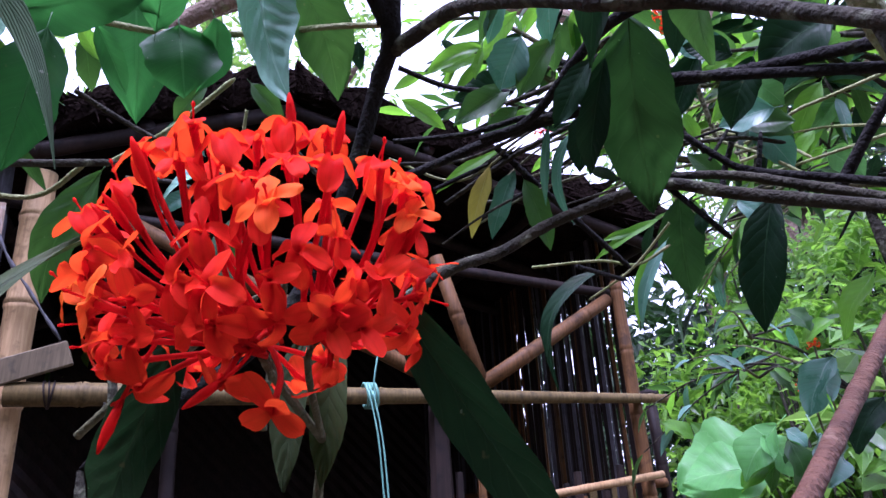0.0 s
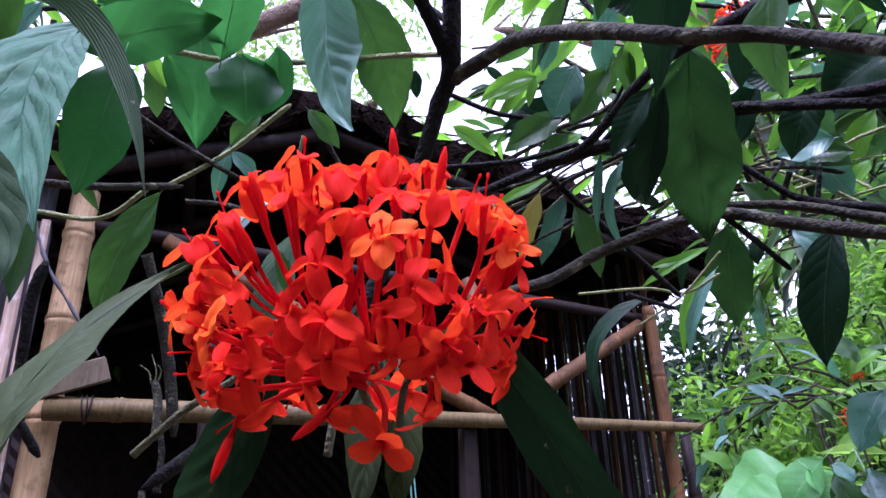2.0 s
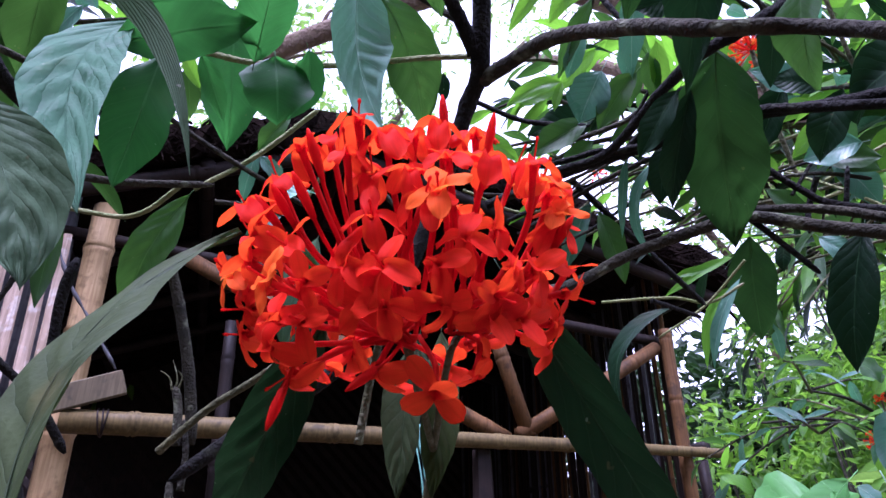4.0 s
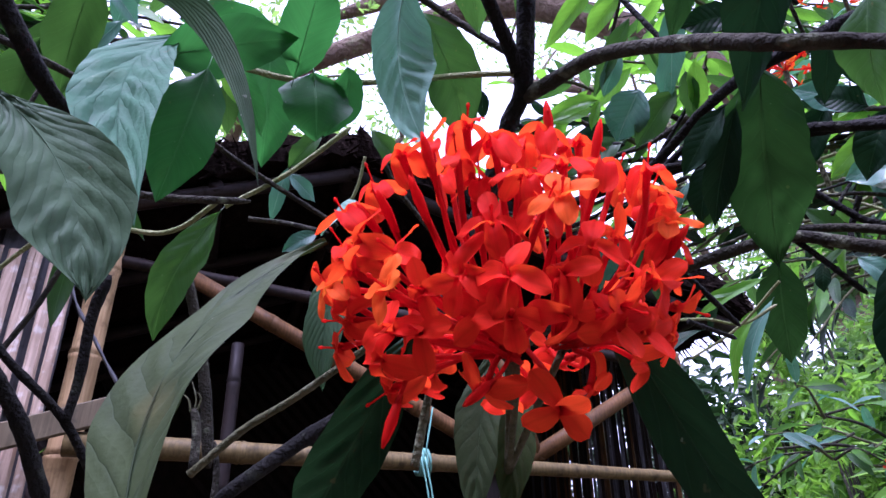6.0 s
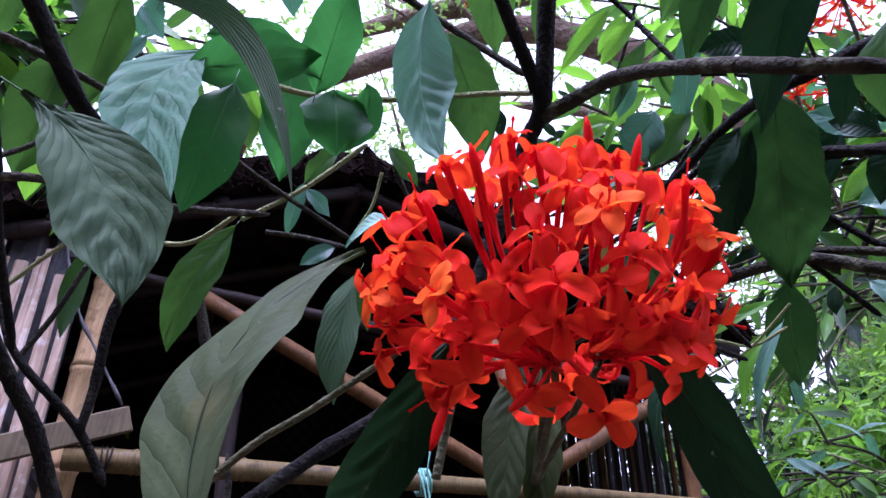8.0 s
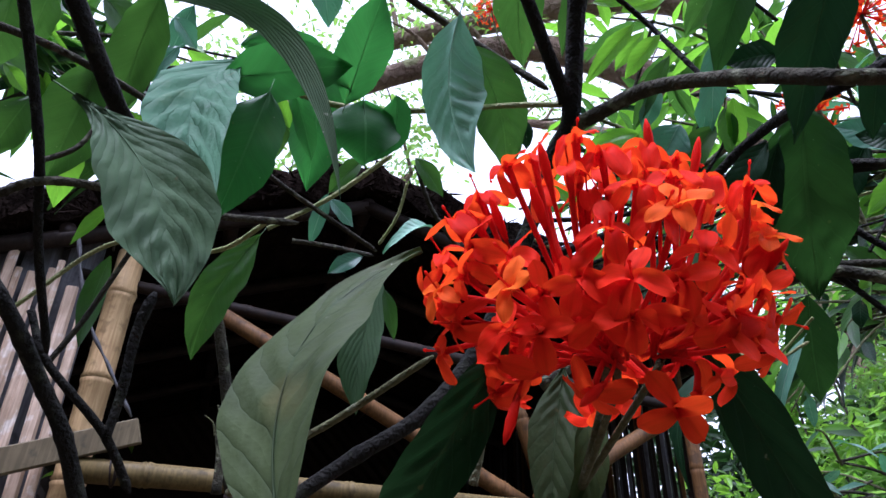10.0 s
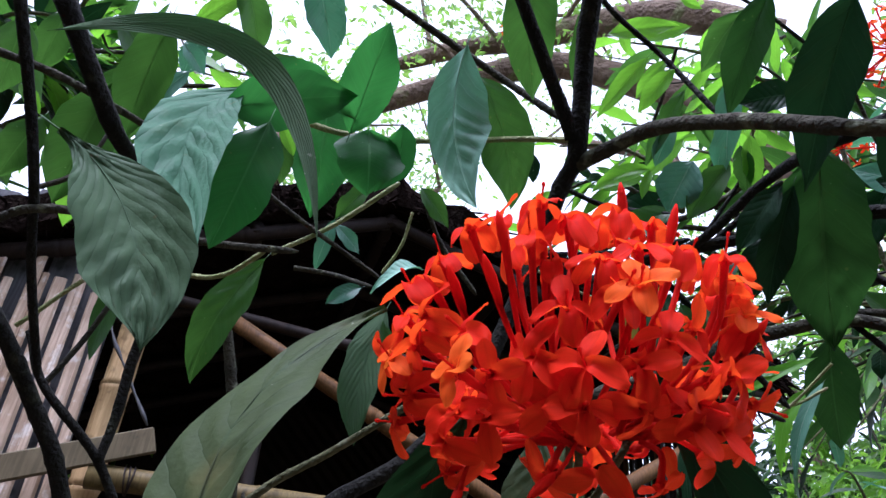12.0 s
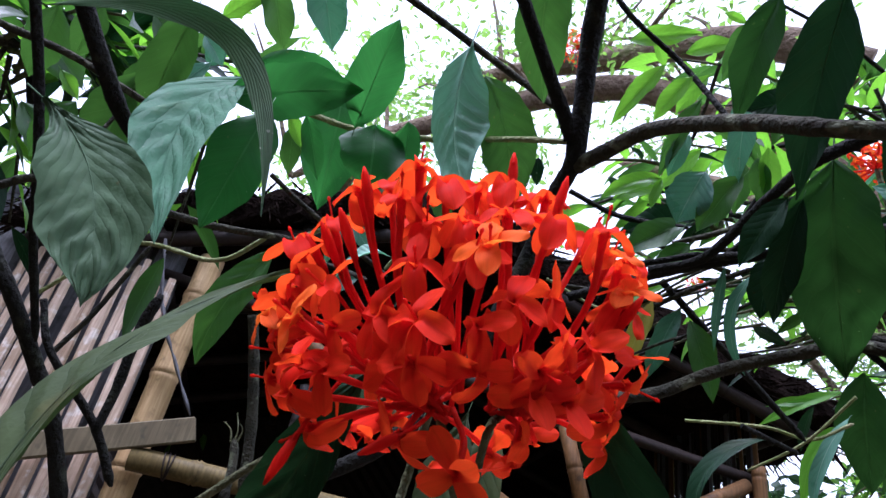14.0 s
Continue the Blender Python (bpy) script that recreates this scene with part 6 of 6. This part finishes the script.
def thicket(at, label, centre, spread, n, kinds, seed, size=1.0, pairs=5):
    ob = empty("shrub", at, label, "shrub", "shrubs behind the flower")
    rnd = random.Random(seed)
    at, centre = Vector(at), Vector(centre)
    forks = []
    fork = centre + Vector(((at.x - centre.x) * 0.14, (at.y - centre.y) * 0.14, -0.04))
    branch(ob, "stem", [at, Vector((at.x, at.y, centre.z * 0.72)), Vector((at.x * 0.6 + centre.x * 0.4, at.y * 0.6 + centre.y * 0.4, centre.z * 0.94)), fork], 0.006, 0.0035, name="stem")
    for k in range(max(3, n // 4)):
        e = centre + Vector([rnd.uniform(-1, 1) * w * 0.7 for w in spread])
        branch(ob, "dark" if k % 2 else "bark", [fork, fork.lerp(e, 0.5) + Vector((0, 0, 0.04)), e], 0.005, 0.003)
        forks.append(e)
    for k in range(n):
        a = rnd.choice(forks).lerp(fork, rnd.uniform(0, 0.6))
        b = centre + Vector([rnd.uniform(-1, 1) * w for w in spread])
        if (b - a).length > 0.45:
            a = b + (a - b).normalized() * rnd.uniform(0.25, 0.45)
        sprig(ob, a, b, kinds, seed * 100 + k, pairs, size)
    return ob


thicket((1.99, 1.23, 0), "shrub with narrow glossy leaves in green and dark tones", (0.49, 0.93, 1.87), (0.22, 0.2, 0.16), 13, ('dark', 'mid', 'lit'), 1, 0.75, 5)
thicket((1.89, 1.39, 0), "leafy shrub with light green young leaves", (0.39, 1.09, 2.21), (0.2, 0.2, 0.1), 5, ('mid', 'lit', 'lit'), 2, 0.70, 5)
thicket((2.29, 1.79, 0), "shrub with mixed dark and pale leaves", (0.79, 1.49, 2.00), (0.3, 0.3, 0.28), 16, ('dark', 'mid', 'mid', 'lit'), 3, 0.90, 5)
thicket((-1.68, 0.82, 0), "shrub with broad green leaves beside the hut", (-0.48, 0.62, 1.91), (0.22, 0.2, 0.2), 14, ('mid', 'dark', 'lit'), 4, 0.90, 5)
thicket((2.01, 1.61, 0), "tall shrub with light green leaves against the sky", (0.51, 1.31, 2.56), (0.4, 0.3, 0.3), 11, ('lit', 'mid', 'mid'), 6, 0.90, 5)
thicket((-2.05, 0.99, 0), "tall shrub with green leaves against the sky", (-0.65, 0.79, 2.29), (0.3, 0.3, 0.2), 12, ('mid', 'lit'), 7, 0.90, 5)
thicket((1.67, 1.24, 0), "shrub with slim dark and light green leaves", (0.17, 0.94, 1.90), (0.13, 0.1, 0.07), 8, ('dark', 'mid', 'lit'), 8, 0.50, 5)
thicket((1.82, 1.34, 0), "shrub with slim green leaves among bare twigs", (0.32, 1.04, 1.81), (0.12, 0.12, 0.09), 8, ('dark', 'mid', 'lit'), 9, 0.50, 5)
thicket((2.01, 1.17, 0), "shrub with glossy leaves and thin twigs", (0.51, 0.87, 1.80), (0.2, 0.15, 0.12), 9, ('mid', 'pale', 'lit', 'dark'), 10, 0.70, 4)
thicket((2.26, 2.25, 0), "shrub with bright young leaves near the ground", (0.76, 1.95, 1.62), (0.35, 0.3, 0.2), 9, ('mid', 'lit', 'pale'), 11, 0.80, 4)

# ---- the flower head ----
HEAD = Vector((0.128, 0.345, 1.412))
cluster = empty("flower_cluster", HEAD, "large round head of red-orange ixora flowers", "flower")
HUBS = [HEAD + Vector((-0.006, 0.002, -0.010)), HEAD + Vector((0.014, 0.003, -0.012)), HEAD + Vector((-0.002, -0.005, -0.016))]
CROWN = ((-28, -36, 30), (-7, -44, 30), (-10, -46, 20), (40, -26, 20), (-5, -34, 17), (-44, -32, 13), (-37, -30, 23), (8, -44, 12), (7, -34, 29), (28, -31, 20),
         (14, -30, 36), (24, -22, 37), (44, -10, 19), (-18, -12, 37), (2, -12, 41), (34, -6, 33), (-50, -14, 12), (18, -38, 18), (-20, -34, 34), (0, -40, 26), (46, -4, 26))
FRONT = ((46, -14, 8), (47, 6, 3), (30, -31, 2), (22, -38, -5), (-1, -44, 1), (3, -45, -14), (28, -30, -17), (34, -22, -22), (15, -35, -20), (-20, -37, -23),
         (-33, -30, -27), (-45, -24, -13), (-42, -33, -2), (-9, -40, -9), (12, -43, 5), (-19, -42, -14), (11, -24, -39), (-5, -35, -19), (39, -22, -8), (-38, -34, 6))
LOWER = ((16, -40, -10), (-28, -37, -20), (33, -30, -9), (-48, -20, -4), (2, -40, -20), (-26, -38, 0), (46, -4, -6), (27, -27, -20), (-54, -16, 4), (-50, -12, -14), (42, -6, -16), (-36, -12, -28), (20, -10, -30), (-8, -14, -28))
BUDS = ((-17, -54, 27), (15, -32, 50), (30, -28, 44), (-20, -54, 14), (-31, -31, -47), (-12, -27, -37), (-40, -36, 20), (-32, -42, 19), (50, -18, 12))
MARIGOLD = ((-26, -46, -13), (17, -46, 8), (42, -18, 24), (46, -14, 14), (-50, -27, -2))


def petal_mesh(name, material, length, width, flare, seed, point=0.0):
    """A broad rounded petal on a narrow claw: it leaves the throat along the tube and bends outwards and back."""
    rnd = random.Random(seed)
    ns, nc = 12, 6
    verts, uvs, faces = [], [], []
    x = z = 0.0
    p, q, skew = rnd.uniform(0, 6), rnd.uniform(0, 6), rnd.uniform(-0.12, 0.12)
    for i in range(ns + 1):
        s = i / ns
        ang = radians(8 + flare * min(1.0, s * 2.6) ** 1.2 + rnd.uniform(6, 26) * s * s)
        if i:
            x += length / ns * math.sin(ang)
            z += length / ns * math.cos(ang)
        peak = 0.62
        if s < peak:
            w = 0.16 + 0.84 * math.sin(math.pi / 2 * s / peak) ** 1.25
        else:
            w = math.sqrt(max(0.02, 1 - ((s - peak) / (1.004 - peak)) ** 2)) * (1 - point * (s - peak))
        w *= width * 0.5
        for k in range(nc + 1):
            v = 2 * k / nc - 1
            cup = 0.3 * width * v * v * (1 - 1.3 * s) + 0.07 * width * math.sin(4.5 * s + p) * v + 0.05 * width * math.sin(7 * s + q + 3 * v) - 0.05 * width * max(0, 1 - 4 * abs(v)) * (1 - s)
            verts.append((x - cup * math.cos(ang), w * v + skew * width * s * s, z + cup * math.sin(ang)))
            uvs.append((s, k / nc))
    for i in range(ns):
        for k in range(nc):
            a = i * (nc + 1) + k
            faces.append((a, a + 1, a + nc + 2, a + nc + 1))
    return mesh_of(name, verts, faces, material, uvs)


PETALS = {
    "open": [petal_mesh("petal", RED, 0.0112 + 0.0003 * k, 0.0056 + 0.00025 * k, 70 + 10 * k, k) for k in range(6)],
    "orange": [petal_mesh("petal", ORANGE, 0.0108, 0.006, 66 + 14 * k, 10 + k, 0.5) for k in range(4)],
    "drooped": [petal_mesh("petal", RED, 0.0116 + 0.0003 * k, 0.0057 + 0.00025 * k, 95 + 11 * k, 30 + k) for k in range(6)],
    "half": [petal_mesh("petal", RED, 0.0118, 0.0058, 26 + 12 * k, 20 + k) for k in range(3)],
}


def floret(x, y, z, kind, seed):
    """One flower: a thin tube from the heart of the head, four petals and a style, or a closed club-shaped bud."""
    rnd = random.Random(seed)
    off = Vector((x, y, z)) * (0.001 if kind == "bud" else 0.00101 - 0.00006 * rnd.random())
    end = HEAD + off + Vector((0, 0, {"crown": 0.005, "front": 0.002}.get(kind, 0.0)))
    hub = min(HUBS, key=lambda h: (h - end).length)
    root = hub + Vector((rnd.uniform(-1, 1), rnd.uniform(-1, 1), rnd.uniform(-1, 1))) * 0.006
    if kind == "bud" and z < -40:
        root = end + Vector((0.009, 0.008, 0.032))
    d = (end - root).normalized()
    bow = Vector((rnd.uniform(-1, 1), rnd.uniform(-1, 1), rnd.uniform(-0.4, 1.0))) * 0.003
    if d.z > 0.2:
        bow += (Vector((d.x, d.y, 0)) - Vector((0, 0, 0.5))) * 0.007
    line = spline([root, root.lerp(end, 0.5) + bow, end], 9)
    if kind == "bud":
        lead = (line[-1] - line[-2]).normalized()
        line = line[:-2] + [end - lead * 0.0135, end - lead * 0.0105, end - lead * 0.006, end - lead * 0.0022, end]
        rad = [0.0006] * 7 + [0.0008, 0.0012, 0.0015, 0.0010, 0.0003]
    else:
        rad = [0.00075 + 0.00003 * i for i in range(8)] + [0.0013]
    v, f = tube_data(line, rad, 7, 0.05, seed)
    ob = child("bud" if kind == "bud" else "floret", mesh_of("floret", v, f, RED if kind == "bud" else TUBE, [(0.3, 0.5)] * len(v)), cluster)
    if kind == "bud":
        return ob
    out = off.normalized()
    axis = (line[-1] - line[-2]).normalized() * 0.5 + out * 0.5
    lift = {"crown": 0.8, "front": 0.12, "lower": -0.05}.get(kind, 0.3)
    axis = (axis + Vector((0, 0, lift)) + Vector((rnd.uniform(-1, 1), rnd.uniform(-1, 1), rnd.uniform(-1, 1))) * 0.42).normalized()
    if kind == "marigold":
        axis = (axis * 0.6 + Vector((0, -0.7, 0.3))).normalized()
    turn = axis.to_track_quat("Z", "X").to_matrix().to_4x4()
    spin = rnd.uniform(0, 90)
    size = rnd.uniform(0.9, 1.08)
    for k in range(4):
        shape = "orange" if kind == "marigold" else "drooped" if (kind == "crown" and rnd.random() < 0.85) or rnd.random() < 0.4 else "half" if rnd.random() < 0.1 else "open"
        p = child("petal", rnd.choice(PETALS[shape]), ob)
        m = Matrix.Translation(end - axis * 0.0008) @ turn @ pose(0, 0, 0, rnd.uniform(-7, 7), rnd.uniform(-16, 12), spin + 90 * k + rnd.uniform(-9, 9))
        sc = size * rnd.uniform(0.93, 1.06)
        p.matrix_basis = m @ Matrix.Diagonal((sc, sc, sc, 1))
    # a style with a small knob between the petals
    if rnd.random() < 0.45:
        return ob
    top = end + axis * rnd.uniform(0.006, 0.0095)
    sv, sf = tube_data([end, end.lerp(top, 0.5), top - axis * 0.0016, top - axis * 0.0008, top], [0.0003, 0.0003, 0.0003, 0.0006, 0.0003], 6)
    child("style", mesh_of("style", sv, sf, RED, [(0.3, 0.5)] * len(sv)), ob)
    return ob


for _kind, _places in (("crown", CROWN), ("front", FRONT), ("lower", LOWER), ("bud", BUDS), ("marigold", MARIGOLD)):
    for _i, _p in enumerate(_places):
        floret(*_p, _kind, 100 + 40 * len(_kind) + _i)
for _i, _h in enumerate(HUBS):
    _line = spline([HEAD + Vector((-0.014, 0.085, -0.035)), HEAD.lerp(_h, 0.6) + Vector((0, 0.004, -0.014)), _h], 8)
    _v, _f = tube_data(_line, [0.0016, 0.0014, 0.0013, 0.0012, 0.0012, 0.0012, 0.0014, 0.002], 7, 0.1, _i)
    child("branchlet", mesh_of("branchlet", _v, _f, BARK["stem"]), cluster, "green branchlet")
# the far side of the head
_r = random.Random(77)
for _i in range(14):
    _d = Vector((_r.uniform(-1, 1), _r.uniform(0.2, 1), _r.uniform(-0.45, 0.5))).normalized() * _r.uniform(42, 50)
    floret(_d.x, _d.y, _d.z, "crown" if _d.z > 10 else "front", 400 + _i)
_line = spline([HEAD + Vector((-0.04, 0.13, -0.22)), HEAD + Vector((-0.028, 0.11, -0.1)), HEAD + Vector((-0.014, 0.085, -0.035))], 14)
_v, _f = tube_data(_line, [0.0032 - 0.0001 * _q for _q in range(14)], 8, 0.08)
child("stalk", mesh_of("stalk", _v, _f, BARK["stem"]), cluster, "green flower stalk")


def small_head(at, r, seed):
    """A further flower head, of the same kind: a ball of small four-petalled flowers on a stalk."""
    rnd = random.Random(seed + 900)
    at = Vector(at)
    ob = empty("flower_cluster", at, "small distant head of orange-red ixora flowers", "flower", "flower heads behind")
    sc = max(0.6, min(1.0, r / 0.035))
    v, f = tube_data(spline([at + Vector((0.03, 0.05, -0.14)), at + Vector((0.01, 0.02, -0.06)), at], 6), [0.0022] * 6, 6)
    child("stalk", mesh_of("stalk", v, f, BARK["stem"]), ob)
    n = int(26 * (r / 0.03) ** 1.2)
    for i in range(n):
        z = 1 - 1.5 * (i + 0.5) / n
        a = 2.4 * i
        q = math.sqrt(max(0, 1 - z * z))
        d = Vector((q * math.cos(a), q * math.sin(a), z))
        end = at + d * r * rnd.uniform(0.75, 1.05)
        v, f = tube_data([at, at.lerp(end, 0.6), end], [0.0006, 0.0007, 0.0011], 5)
        fl = child("floret", mesh_of("floret", v, f, TUBE, [(0.3, 0.5)] * len(v)), ob)
        m0 = Matrix.Translation(end) @ d.to_track_quat("Z", "X").to_matrix().to_4x4()
        for k in range(4):
            p = child("petal", rnd.choice(PETALS["orange" if rnd.random() < 0.45 else "open"]), fl)
            p.matrix_basis = m0 @ pose(0, 0, 0, 0, rnd.uniform(-15, 10), 90 * k + 20 * i) @ Matrix.Diagonal((sc * 0.8, sc * 0.8, sc * 0.8, 1))


small_head((0.3515, 0.6494, 1.7423), 0.022, 0)
small_head((0.6949, 1.5153, 1.5356), 0.022, 1)
small_head((0.7668, 1.6340, 1.6350), 0.014, 2)
small_head((0.4415, 0.6870, 1.8969), 0.045, 3)
small_head((-0.0215, 1.3513, 2.8192), 0.050, 4)
small_head((0.4387, 0.8633, 1.9388), 0.030, 5)
small_head((0.2536, 1.3655, 2.0731), 0.020, 6)
